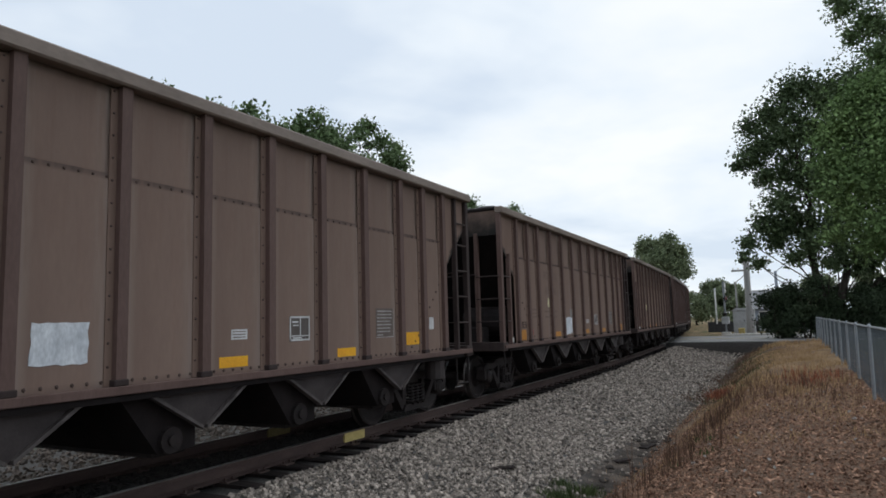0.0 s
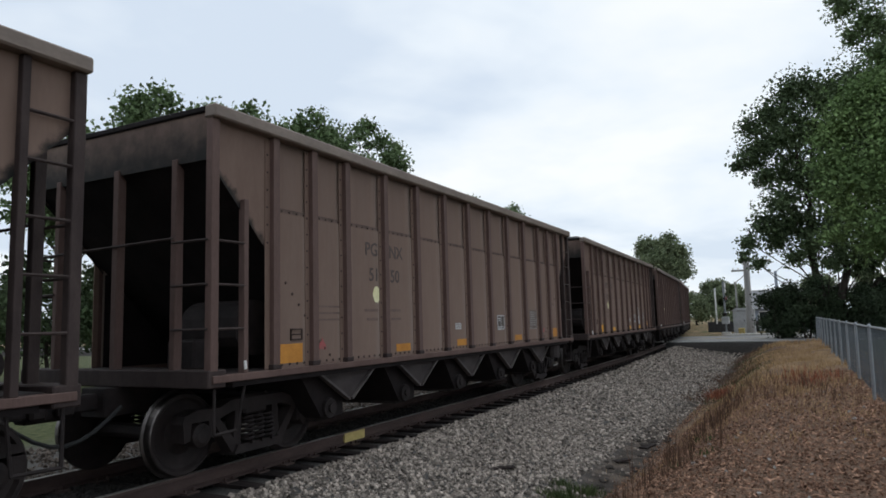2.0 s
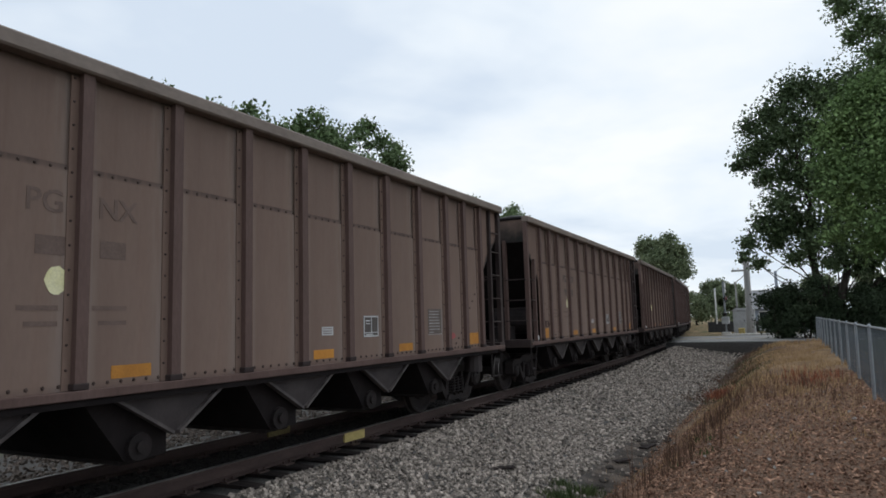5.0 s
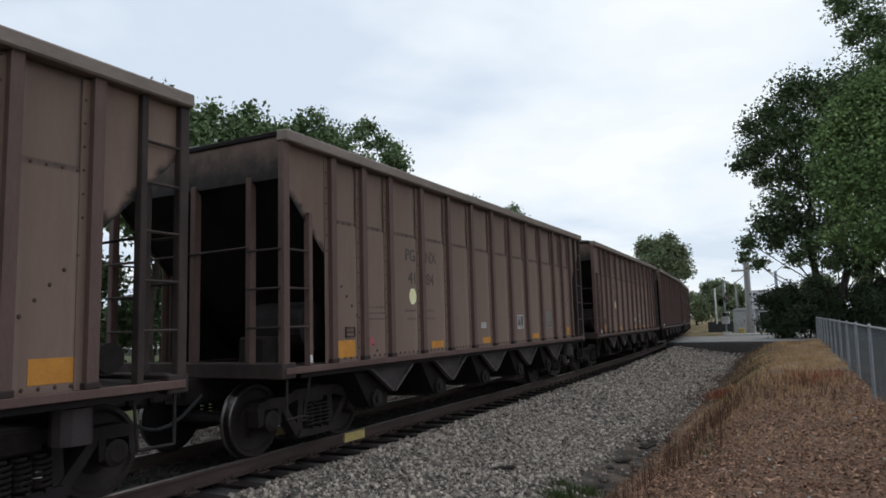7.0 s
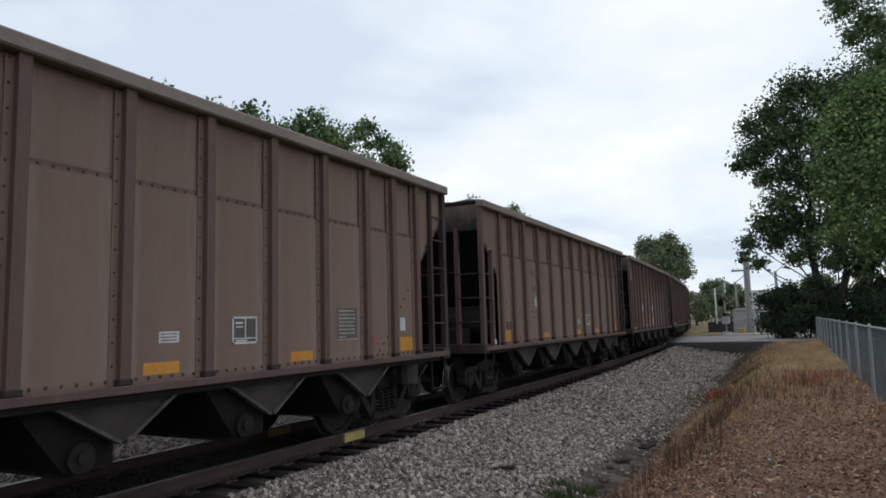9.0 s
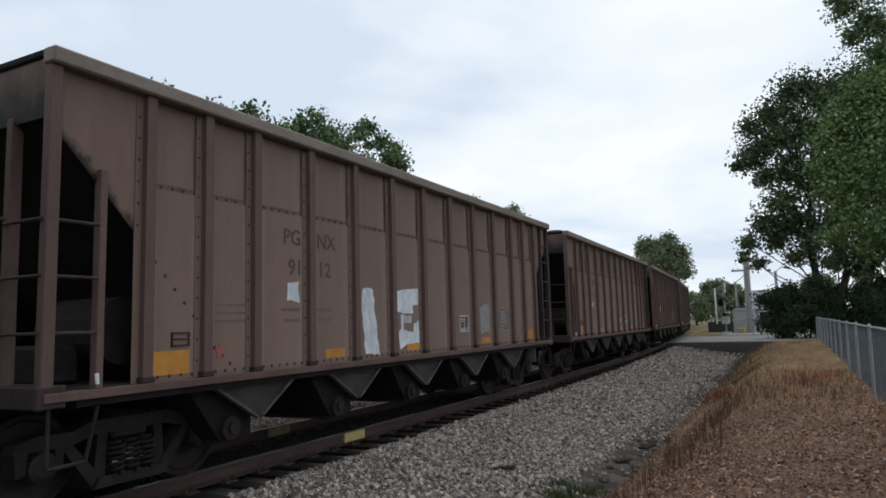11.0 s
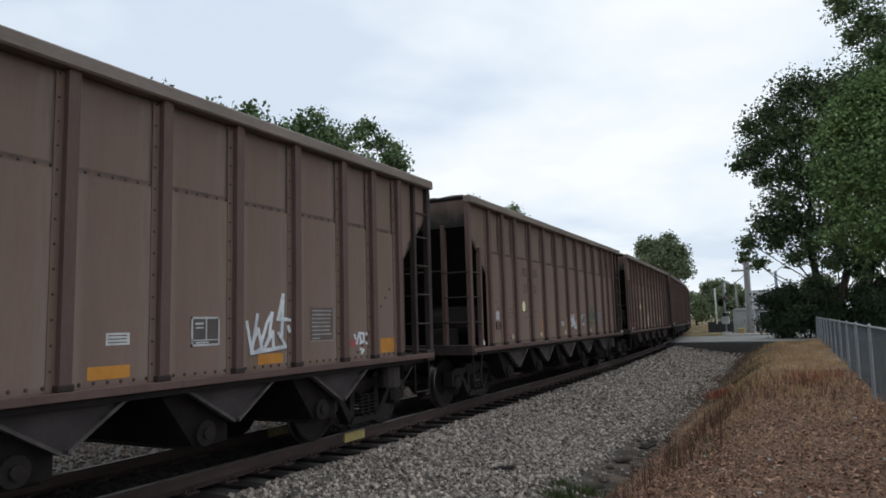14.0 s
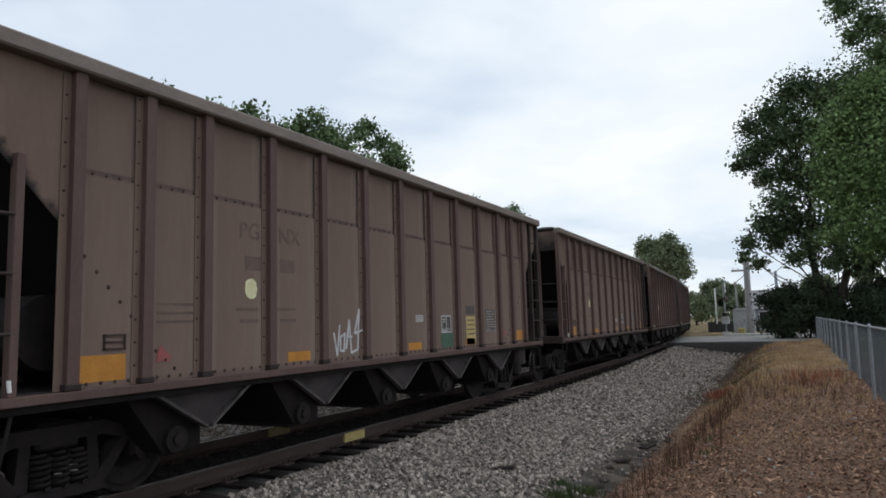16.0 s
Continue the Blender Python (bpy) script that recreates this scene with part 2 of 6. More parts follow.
def sooted(base, name="sooty_brown_paint", reach=0.16, ragged=0.35):
    """The body paint with a ragged black spray of soot along the edge of the end openings."""
    m = base.copy()
    m.name = name
    t = m.node_tree
    bs = t.nodes["Principled BSDF"]
    col = bs.inputs["Base Color"].links[0].from_socket
    co = t.nodes.new("ShaderNodeTexCoord")
    sep = t.nodes.new("ShaderNodeSeparateXYZ")
    t.links.new(co.outputs["Object"], sep.inputs[0])

    def calc(op, a, b):
        n = t.nodes.new("ShaderNodeMath")
        n.operation = op
        for i, v in enumerate((a, b)):
            if isinstance(v, (int, float)):
                n.inputs[i].default_value = v
            else:
                t.links.new(v, n.inputs[i])
        return n.outputs[0]

    n = t.nodes.new("ShaderNodeTexNoise")
    n.inputs["Scale"].default_value = 7
    n.inputs["Detail"].default_value = 6
    t.links.new(co.outputs["Object"], n.inputs["Vector"])
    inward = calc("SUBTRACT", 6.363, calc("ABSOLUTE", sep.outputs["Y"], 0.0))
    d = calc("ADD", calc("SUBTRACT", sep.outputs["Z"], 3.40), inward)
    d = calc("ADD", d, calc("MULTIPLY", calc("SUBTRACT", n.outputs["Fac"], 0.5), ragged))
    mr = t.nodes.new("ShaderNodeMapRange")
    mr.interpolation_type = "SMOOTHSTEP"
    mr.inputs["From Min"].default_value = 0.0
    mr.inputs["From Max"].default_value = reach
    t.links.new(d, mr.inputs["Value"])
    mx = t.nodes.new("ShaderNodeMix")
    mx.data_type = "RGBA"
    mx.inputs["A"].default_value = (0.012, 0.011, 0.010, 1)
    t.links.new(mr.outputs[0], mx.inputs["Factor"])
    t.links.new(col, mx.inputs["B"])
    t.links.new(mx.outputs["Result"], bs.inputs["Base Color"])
    return m


def edged(base):
    """The body paint with pale dust lodged beside the posts, dirt along the lap joint, and a darker top and foot of
    each panel.
    """
    m = base.copy()
    m.name = "dust_edged_brown_paint"
    t = m.node_tree
    bs = t.nodes["Principled BSDF"]
    col = bs.inputs["Base Color"].links[0].from_socket
    co = t.nodes.new("ShaderNodeTexCoord")
    sep = t.nodes.new("ShaderNodeSeparateXYZ")
    t.links.new(co.outputs["Generated"], sep.inputs[0])
    n = t.nodes.new("ShaderNodeTexNoise")
    n.inputs["Scale"].default_value = 3.0
    n.inputs["Detail"].default_value = 5
    mp = t.nodes.new("ShaderNodeMapping")
    mp.inputs["Scale"].default_value = (1, 4, 0.35)
    t.links.new(co.outputs["Object"], mp.inputs[0])
    t.links.new(mp.outputs[0], n.inputs["Vector"])
    def curve(src, stops):
        r = t.nodes.new("ShaderNodeValToRGB")
        e = r.color_ramp.elements
        e[0].position, e[0].color = stops[0][0], (stops[0][1],) * 3 + (1,)
        e[1].position, e[1].color = stops[-1][0], (stops[-1][1],) * 3 + (1,)
        for p, v in stops[1:-1]:
            e.new(p).color = (v, v, v, 1)
        t.links.new(src, r.inputs[0])
        return r.outputs[0]
    def times(a, b2):
        k = t.nodes.new("ShaderNodeMath")
        k.operation = "MULTIPLY"
        t.links.new(a, k.inputs[0])
        t.links.new(b2, k.inputs[1])
        return k.outputs[0]
    dust = times(curve(sep.outputs["Y"], [(0.06, 0.9), (0.2, 0.12), (0.72, 0.12), (0.88, 0.8)]), curve(n.outputs["Fac"], [(0.28, 0.1), (0.55, 0.95)]))
    mx = t.nodes.new("ShaderNodeMix")
    mx.data_type = "RGBA"
    t.links.new(dust, mx.inputs["Factor"])
    t.links.new(col, mx.inputs["A"])
    mx.inputs["B"].default_value = (0.27, 0.215, 0.185, 1)
    dark_bands = times(curve(sep.outputs["Z"], [(0.0, 0.45), (0.03, 0.0), (0.672, 0.0), (0.684, 0.7), (0.696, 0.85), (0.70, 0.0), (0.965, 0.0), (0.99, 0.75)]), curve(n.outputs["Fac"], [(0.25, 0.35), (0.6, 1.0)]))
    my = t.nodes.new("ShaderNodeMix")
    my.data_type = "RGBA"
    t.links.new(dark_bands, my.inputs["Factor"])
    t.links.new(mx.outputs["Result"], my.inputs["A"])
    my.inputs["B"].default_value = (0.045, 0.03, 0.027, 1)
    t.links.new(my.outputs["Result"], bs.inputs["Base Color"])
    return m


PAINT_END = sooted(PAINT)
PAINT_BAY = edged(PAINT)
SMOKED = sooted(PAINT, "smoke_stained_brown_paint", 0.8, 0.5)


def ground_material():
    """Bark mulch on the bank, fines and dust under the ballast, mown grass beyond: told apart by place, with ragged borders."""
    m = bpy.data.materials.new("railside_ground")
    m.use_nodes = True
    t = m.node_tree
    bs = t.nodes["Principled BSDF"]
    bs.inputs["Roughness"].default_value = 0.95
    bs.inputs["Specular IOR Level"].default_value = 0.2
    geo = t.nodes.new("ShaderNodeNewGeometry")
    sep = t.nodes.new("ShaderNodeSeparateXYZ")
    t.links.new(geo.outputs["Position"], sep.inputs[0])

    def tex(scale, detail=6):
        n = t.nodes.new("ShaderNodeTexNoise")
        n.inputs["Scale"].default_value = scale
        n.inputs["Detail"].default_value = detail
        n.inputs["Roughness"].default_value = 0.65
        t.links.new(geo.outputs["Position"], n.inputs["Vector"])
        return n.outputs["Fac"]

    def ramp(src, stops):
        r = t.nodes.new("ShaderNodeValToRGB")
        els = r.color_ramp.elements
        els[0].position, els[0].color = stops[0][0], (*stops[0][1], 1)
        els[1].position, els[1].color = stops[-1][0], (*stops[-1][1], 1)
        for p, c in stops[1:-1]:
            els.new(p).color = (*c, 1)
        t.links.new(src, r.inputs[0])
        return r.outputs[0]

    def edge(src, at, width, wobble):
        """0 below at, 1 above, over width, moved by noise."""
        a = t.nodes.new("ShaderNodeMath")
        a.operation = "MULTIPLY_ADD"
        a.inputs[1].default_value = wobble
        t.links.new(coarse, a.inputs[0])
        t.links.new(src, a.inputs[2])
        mr = t.nodes.new("ShaderNodeMapRange")
        mr.inputs["From Min"].default_value = at + wobble / 2 - width / 2
        mr.inputs["From Max"].default_value = at + wobble / 2 + width / 2
        t.links.new(a.outputs[0], mr.inputs["Value"])
        return mr.outputs[0]

    def mix(f, a, b):
        x = t.nodes.new("ShaderNodeMix")
        x.data_type = "RGBA"
        t.links.new(f, x.inputs["Factor"])
        t.links.new(a, x.inputs["A"])
        t.links.new(b, x.inputs["B"])
        return x.outputs["Result"]

    coarse, fine, mid = tex(0.8), tex(45), tex(6)
    clods = t.nodes.new("ShaderNodeMapRange")
    clods.inputs["From Min"].default_value = 0.45
    clods.inputs["From Max"].default_value = 0.6
    t.links.new(tex(2.6), clods.inputs["Value"])
    mulch = ramp(fine, [(0.3, (0.05, 0.03, 0.021)), (0.5, (0.135, 0.083, 0.057)), (0.68, (0.26, 0.18, 0.128))])
    straw = ramp(fine, [(0.3, (0.13, 0.08, 0.043)), (0.5, (0.29, 0.19, 0.105)), (0.7, (0.44, 0.31, 0.18))])
    dust = ramp(fine, [(0.3, (0.045, 0.042, 0.04)), (0.55, (0.10, 0.095, 0.09)), (0.7, (0.19, 0.18, 0.17))])
    silt = mix(clods.outputs[0], ramp(fine, [(0.3, (0.03, 0.025, 0.022)), (0.7, (0.075, 0.063, 0.055))]), ramp(fine, [(0.3, (0.08, 0.062, 0.05)), (0.7, (0.17, 0.138, 0.112))]))
    grass = ramp(mid, [(0.3, (0.035, 0.05, 0.02)), (0.5, (0.07, 0.082, 0.034)), (0.7, (0.125, 0.12, 0.06))])
    far = edge(sep.outputs["Y"], 15.5, 5, 6)
    patch = t.nodes.new("ShaderNodeMapRange")
    patch.inputs["From Min"].default_value = 0.42
    patch.inputs["From Max"].default_value = 0.58
    t.links.new(tex(0.55, 4), patch.inputs["Value"])
    bank = mix(far, mulch, mix(patch.outputs[0], mulch, straw))
    c = mix(edge(sep.outputs["X"], -3.0, 0.25, 0.5), dust, silt)
    c = mix(edge(sep.outputs["X"], -2.35, 0.3, 0.7), c, bank)
    right = edge(sep.outputs["X"], 2.2, 1.5, 2.0)
    c = mix(right, c, grass)
    left = edge(sep.outputs["X"], -13.0, 1.5, 3.0)
    c = mix(left, grass, c)
    # dark soil of the road embankment, with the slope's shade put into its colour
    earth = ramp(fine, [(0.3, (0.012, 0.01, 0.009)), (0.7, (0.032, 0.027, 0.024))])
    c = mix(edge(sep.outputs["Y"], 41.6, 0.8, 1.2), c, earth)
    # oily bed between the rails, with the shade there put into its black
    oil_shade = ramp(fine, [(0.3, (0.008, 0.007, 0.007)), (0.7, (0.026, 0.023, 0.021))])
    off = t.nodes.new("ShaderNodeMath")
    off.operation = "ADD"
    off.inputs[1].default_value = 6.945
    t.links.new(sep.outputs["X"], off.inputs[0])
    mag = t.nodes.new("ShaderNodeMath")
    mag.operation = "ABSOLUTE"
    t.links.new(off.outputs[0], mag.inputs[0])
    c = mix(edge(mag.outputs[0], 0.95, 0.3, 0.25), oil_shade, c)
    beyond = edge(sep.outputs["Y"], 58, 1.0, 0.5)
    c = mix(beyond, c, mix(patch.outputs[0], straw, grass))
    t.links.new(c, bs.inputs["Base Color"])
    bp = t.nodes.new("ShaderNodeBump")
    bp.inputs["Strength"].default_value = 0.7
    bp.inputs["Distance"].default_value = 0.03
    t.links.new(fine, bp.inputs["Height"])
    t.links.new(bp.outputs[0], bs.inputs["Normal"])
    return m


GROUND = ground_material()


# ---- building helpers ----
def mesh_of(bm, mat):
    me = bpy.data.meshes.new("mesh")
    bm.normal_update()
    bm.to_mesh(me)
    bm.free()
    for m in (mat if isinstance(mat, (list, tuple)) else [mat]):
        me.materials.append(m)
    return me


def part(name, bm, mat, parent=None, label=""):
    ob = new(name, bm if isinstance(bm, bpy.types.Mesh) else mesh_of(bm, mat))
    if parent:
        ob.parent = parent
    return tagged(ob, label)


def box(bm, x0, x1, y0, y1, z0, z1, bevel=0.0):
    v = [bm.verts.new(p) for p in ((x0, y0, z0), (x1, y0, z0), (x1, y1, z0), (x0, y1, z0), (x0, y0, z1), (x1, y0, z1), (x1, y1, z1), (x0, y1, z1))]
    f = [bm.faces.new([v[i] for i in q]) for q in ((0, 3, 2, 1), (4, 5, 6, 7), (0, 1, 5, 4), (1, 2, 6, 5), (2, 3, 7, 6), (3, 0, 4, 7))]
    if bevel:
        es = list({e for q in f for e in q.edges})
        bmesh.ops.bevel(bm, geom=es, offset=bevel, segments=1, affect="EDGES", clamp_overlap=True)
    return bm


def prism(bm, pts, axis, c0, c1):
    """A flat outline, in the two other axes, pushed along axis from c0 to c1."""
    def at(p, c):
        return {"x": (c, p[0], p[1]), "y": (p[0], c, p[1]), "z": (p[0], p[1], c)}[axis]
    a = [bm.verts.new(at(p, c0)) for p in pts]
    b = [bm.verts.new(at(p, c1)) for p in pts]
    n = len(pts)
    fs = [bm.faces.new(a), bm.faces.new(b[::-1])]
    for i in range(n):
        fs.append(bm.faces.new((a[i], b[i], b[(i + 1) % n], a[(i + 1) % n])))
    bmesh.ops.recalc_face_normals(bm, faces=fs)
    return bm


def tube(bm, p, q, r, n=6, r2=None):
    p, q = Vector(p), Vector(q)
    turn = (q - p).to_track_quat("Z", "Y")
    r2 = r if r2 is None else r2
    a = [bm.verts.new(p + turn @ Vector((r * math.cos(2 * math.pi * i / n), r * math.sin(2 * math.pi * i / n), 0))) for i in range(n)]
    b = [bm.verts.new(q + turn @ Vector((r2 * math.cos(2 * math.pi * i / n), r2 * math.sin(2 * math.pi * i / n), 0))) for i in range(n)]
    bm.faces.new(a[::-1]), bm.faces.new(b)
    for i in range(n):
        bm.faces.new((a[i], a[(i + 1) % n], b[(i + 1) % n], b[i]))
    return bm


def lathe_x(bm, prof, n=28, mat_of=None):
    """A profile of (x, radius) turned about the x axis."""
    rings = [[bm.verts.new((x, r * math.cos(2 * math.pi * i / n), r * math.sin(2 * math.pi * i / n))) for i in range(n)] for x, r in prof]
    for k in range(len(rings) - 1):
        for i in range(n):
            f = bm.faces.new((rings[k][i], rings[k][(i + 1) % n], rings[k + 1][(i + 1) % n], rings[k + 1][i]))
            f.smooth = False
            if mat_of:
                f.material_index = mat_of(k)
    bm.faces.new(rings[0][::-1]), bm.faces.new(rings[-1])
    return bm


def raw(name, verts, faces, mat):
    me = bpy.data.meshes.new(name)
    me.from_pydata(verts.tolist() if hasattr(verts, "tolist") else verts, [], faces.tolist() if hasattr(faces, "tolist") else faces)
    me.materials.append(mat)
    return me


def bit():
    return bmesh.new()


# ---- the line of the track ----
XC, BEND, RADIUS = -6.945, 14.0, 420.0


def on_track(s, off=0.0, z=0.0):
    """The place and heading (degrees) at s metres along the track, off metres to its right-hand side as seen from the camera."""
    if s <= BEND:
        return (XC + off, s, z), 0.0
    a = (s - BEND) / RADIUS
    return (XC - RADIUS * (1 - math.cos(a)) + off * math.cos(a), BEND + RADIUS * math.sin(a) + off * math.sin(a), z), math.degrees(a)


def centre_x(y):
    if isinstance(y, np.ndarray):
        d = np.clip(y - BEND, 0, 300)
        return XC - (RADIUS - np.sqrt(RADIUS ** 2 - d ** 2))
    d = min(max(y - BEND, 0), 300)
    return XC - (RADIUS - math.sqrt(RADIUS ** 2 - d ** 2))


def ease(v, a, b):
    t = np.clip((v - a) / (b - a), 0, 1)
    return t * t * (3 - 2 * t)


def ground_z(x, y):
    """Ballast shoulder, ditch, bank and road embankment."""
    x, y = np.asarray(x, float), np.asarray(y, float)
    a = np.abs(x - centre_x(np.atleast_1d(y)).reshape(y.shape))
    shoulder = np.where(x > XC - 1, np.maximum(-0.23 - 0.21 * np.clip(a - 1.5, 0, 9), -0.84), np.maximum(-0.23 - 0.2 * np.clip(a - 1.5, 0, 9), -0.5))
    foot = -2.55 + 0.25 * ease(y, 13.0, 20.0) - 1.15 * ease(y, 22.0, 42.0)
    bank = -0.9 + 0.9 * ease(x, foot - 0.15, -0.6) + 0.1 * ease(x, -0.7, 1.2) + 0.03 * np.sin(1.7 * x + 0.6 * y) * ease(x, -2.4, -1.4) + 0.05 * np.sin(2.9 * x - 1.3 * y + 1.0) * ease(x, -2.2, -1.2) * ease(y, 9.0, 14.0)
    z = np.maximum(shoulder, bank)
    up = ease(y, 42.0, 44.8)
    return z * (1 - up) + up * (-0.03)


# ---- ground ----
def build_ground():
    xs = np.unique(np.concatenate([np.array([-2500, -900, -400, -200, -100, -60, -40, -30, -24, -20, -17]), np.arange(-15, 4.01, 0.3), np.array([5, 7, 10, 15, 25, 40, 70, 150, 400, 1000, 2500])]))
    ys = np.unique(np.concatenate([np.array([-2500, -900, -400, -230, -150, -100, -60, -40, -25, -15, -8, -4]), np.arange(-2, 30, 0.4), np.arange(30, 46, 0.5), np.array([47, 50, 55, 60, 66, 75, 90, 110, 140, 180, 240, 320, 500, 1000, 2500])]))
    gx, gy = np.meshgrid(xs, ys)
    gz = ground_z(gx, gy)
    near = (gy > 2) & (gy < 44) & (gx > -3) & (gx < 2)
    rng = np.random.RandomState(3)
    gz = gz + np.where(near, rng.uniform(-0.008, 0.008, gz.shape), 0)
    v = np.stack([gx, gy, gz], -1).reshape(-1, 3)
    n = len(xs)
    i, j = np.meshgrid(np.arange(len(ys) - 1), np.arange(n - 1), indexing="ij")
    b = (i * n + j).ravel()
    f = np.stack([b, b + 1, b + n + 1, b + n], -1)
    me = raw("ground", v, f, GROUND)
    for p in me.polygons:
        p.use_smooth = True
    tagged(new("ground", me), "brown mulch bank, ditch and grey railside ground", "ground", kind="structure")


build_ground()


def sweep_road():
    bm = bit()
    box(bm, -70, 60, 45.2, 57.5, -0.12, 0.0)
    road = tagged(new("road", mesh_of(bm, ASPHALT)), "grey asphalt road crossing the railway", "road", kind="structure")
    bm = bit()
    box(bm, -70, 60, 45.35, 45.47, 0.0, 0.006)
    part("edge_line", bm, WHITEPAINT, road, "worn white edge line")
    bm = bit()
    box(bm, -70, 60, 51.2, 51.35, 0.0, 0.006)
    part("centre_line", bm, YELLOWPAINT, road, "yellow centre line")
    bm = bit()
    box(bm, -5.0, 60, 57.5, 57.75, -0.12, 0.14, 0.02)
    tagged(new("kerb", mesh_of(bm, CONCRETE)), "pale concrete kerb along the road", "kerb", kind="structure")
    bm = bit()
    box(bm, -5.0, 60, 57.754, 59.4, -0.12, 0.12, 0.01)
    tagged(new("pavement", mesh_of(bm, CONCRETE)), "pale concrete pavement beside the road", "pavement", kind="structure")


sweep_road()


# ---- railway track ----
def swept(prof, s0, s1, step, off):
    """A closed profile of (across, up) swept along the track."""
    n = max(2, int((s1 - s0) / step) + 1)
    v, f = [], []
    m = len(prof)
    for i in range(n):
        s = s0 + (s1 - s0) * i / (n - 1)
        for a, z in prof:
            v.append(on_track(s, off + a, z)[0])
    for i in range(n - 1):
        for j in range(m):
            k = (j + 1) % m
            f.append((i * m + j, i * m + k, (i + 1) * m + k, (i + 1) * m + j))
    return v, f


def build_track():
    track = new("railway_track")
    tagged(track, "railway track with rusty rails on dark wooden ties", "railway track", kind="structure")
    web = [(-0.075, -0.172), (0.075, -0.172), (0.075, -0.158), (0.012, -0.135), (0.012, -0.045), (0.036, -0.036), (0.036, -0.006), (-0.036, -0.006), (-0.036, -0.036), (-0.012, -0.045), (-0.012, -0.135), (-0.075, -0.158)]
    head = [(-0.034, -0.006), (0.034, -0.006), (0.028, 0.0), (-0.028, 0.0)]
    for off in (-0.7525, 0.7525):
        v, f = swept(web, -200, 290, 2.0, off)
        rail = part("rail", raw("rail", v, [q[::-1] for q in f], RAIL), None, track)
        v, f = swept(head, -200, 290, 2.0, off)
        part("rail_head", raw("rail_head", v, [q[::-1] for q in f], RAILTOP), None, rail, "polished rail head")
    # yellow paint on the webs
    for off in (0.7525, -0.7525):
        bm = bit()
        box(bm, XC + off - 0.041, XC + off + 0.041, 8.5, 9.03, -0.15, -0.012, 0.004)
        part("paint_mark", bm, YELLOWPAINT if off > 0 else SHADEDYELLOW, track, "old yellow paint on the rail")
    rng = random.Random(5)
    ties = []
    for kind in range(4):
        bm = bit()
        box(bm, -1.3, 1.3, -0.115, 0.115, -0.36, -0.186, 0.012)
        for v in bm.verts:
            v.co += Vector((rng.uniform(-0.03, 0.03), rng.uniform(-0.012, 0.012), rng.uniform(-0.006, 0.004)))
        ties.append(mesh_of(bm, TIE))
    plate = bit()
    box(plate, -0.18, 0.18, -0.09, 0.09, -0.19, -0.168, 0.004)
    for dx in (-0.12, 0.12):
        for dy in (-0.06, 0.06):
            box(plate, dx - 0.014, dx + 0.014, dy - 0.014, dy + 0.014, -0.17, -0.13)
    plate = mesh_of(plate, RAIL)
    s, far_v, far_f = -190.0, [], []
    base = [(-1.3, -0.115), (1.3, -0.115), (1.3, 0.115), (-1.3, 0.115)]
    while s < 285:
        jig, slide, yaw = rng.uniform(-0.04, 0.04), rng.uniform(-0.09, 0.09), rng.uniform(-1.5, 1.5)
        (x, y, z), h = on_track(s + jig)
        m = pose(x, y, 0, 0, 0, h + yaw) @ pose(slide, 0, 0)
        if -3 < s < 72:
            o = new("tie", ties[rng.randrange(4)])
            o.parent = track
            o.matrix_basis = m
            if s < 30:
                for off in (-0.7525, 0.7525):
                    p = new("tie_plate", plate)
                    p.parent = o
                    p.matrix_basis = pose(off - slide, 0, 0)
        else:
            k = len(far_v)
            for zz in (-0.36, -0.186):
                far_v += [tuple(m @ Vector((a, b, zz))) for a, b in base]
            far_f += [(k, k + 3, k + 2, k + 1), (k + 4, k + 5, k + 6, k + 7), (k, k + 1, k + 5, k + 4), (k + 1, k + 2, k + 6, k + 5), (k + 2, k + 3, k + 7, k + 6), (k + 3, k, k + 4, k + 7)]
        s += 0.52
    tagged(part("far_ties", raw("far_ties", far_v, far_f, TIE), None, track), kind="stuff")


# ---- scattered small stuff ----
def scatter(name, pts, size, mat, label, category, seed, flat=1.0, lng=1.0, sink=0.3):
    """Angular lumps, one per point, turned at random."""
    rng = np.random.RandomState(seed)
    n = len(pts)
    cube = np.array([(-1, -1, -1), (1, -1, -1), (1, 1, -1), (-1, 1, -1), (-1, -1, 1), (1, -1, 1), (1, 1, 1), (-1, 1, 1)], float)
    quad = np.array([(0, 3, 2, 1), (4, 5, 6, 7), (0, 1, 5, 4), (1, 2, 6, 5), (2, 3, 7, 6), (3, 0, 4, 7)])
    v = cube[None] * rng.uniform(0.55, 1.0, (n, 8, 3))
    v = v * (size[:, None, None] / 2) * np.array([lng, 1, flat])[None, None]
    q = rng.normal(size=(n, 4)) * np.array([1, 0.35 if flat < 0.6 else 1, 0.35 if flat < 0.6 else 1, 1])
    q /= np.linalg.norm(q, axis=1)[:, None]
    w, x, y, z = q.T
    R = np.stack([np.stack([1 - 2 * (y * y + z * z), 2 * (x * y - z * w), 2 * (x * z + y * w)], -1), np.stack([2 * (x * y + z * w), 1 - 2 * (x * x + z * z), 2 * (y * z - x * w)], -1), np.stack([2 * (x * z - y * w), 2 * (y * z + x * w), 1 - 2 * (x * x + y * y)], -1)], -2)
    v = np.einsum("nij,nkj->nki", R, v) + pts[:, None]
    v[:, :, 2] += (size * flat * (0.5 - sink))[:, None]
    f = (quad[None] + 8 * np.arange(n)[:, None, None]).reshape(-1, 4)
    ob = new(name, raw(name, v.reshape(-1, 3), f, mat))
    return tagged(ob, label, category, kind="stuff")


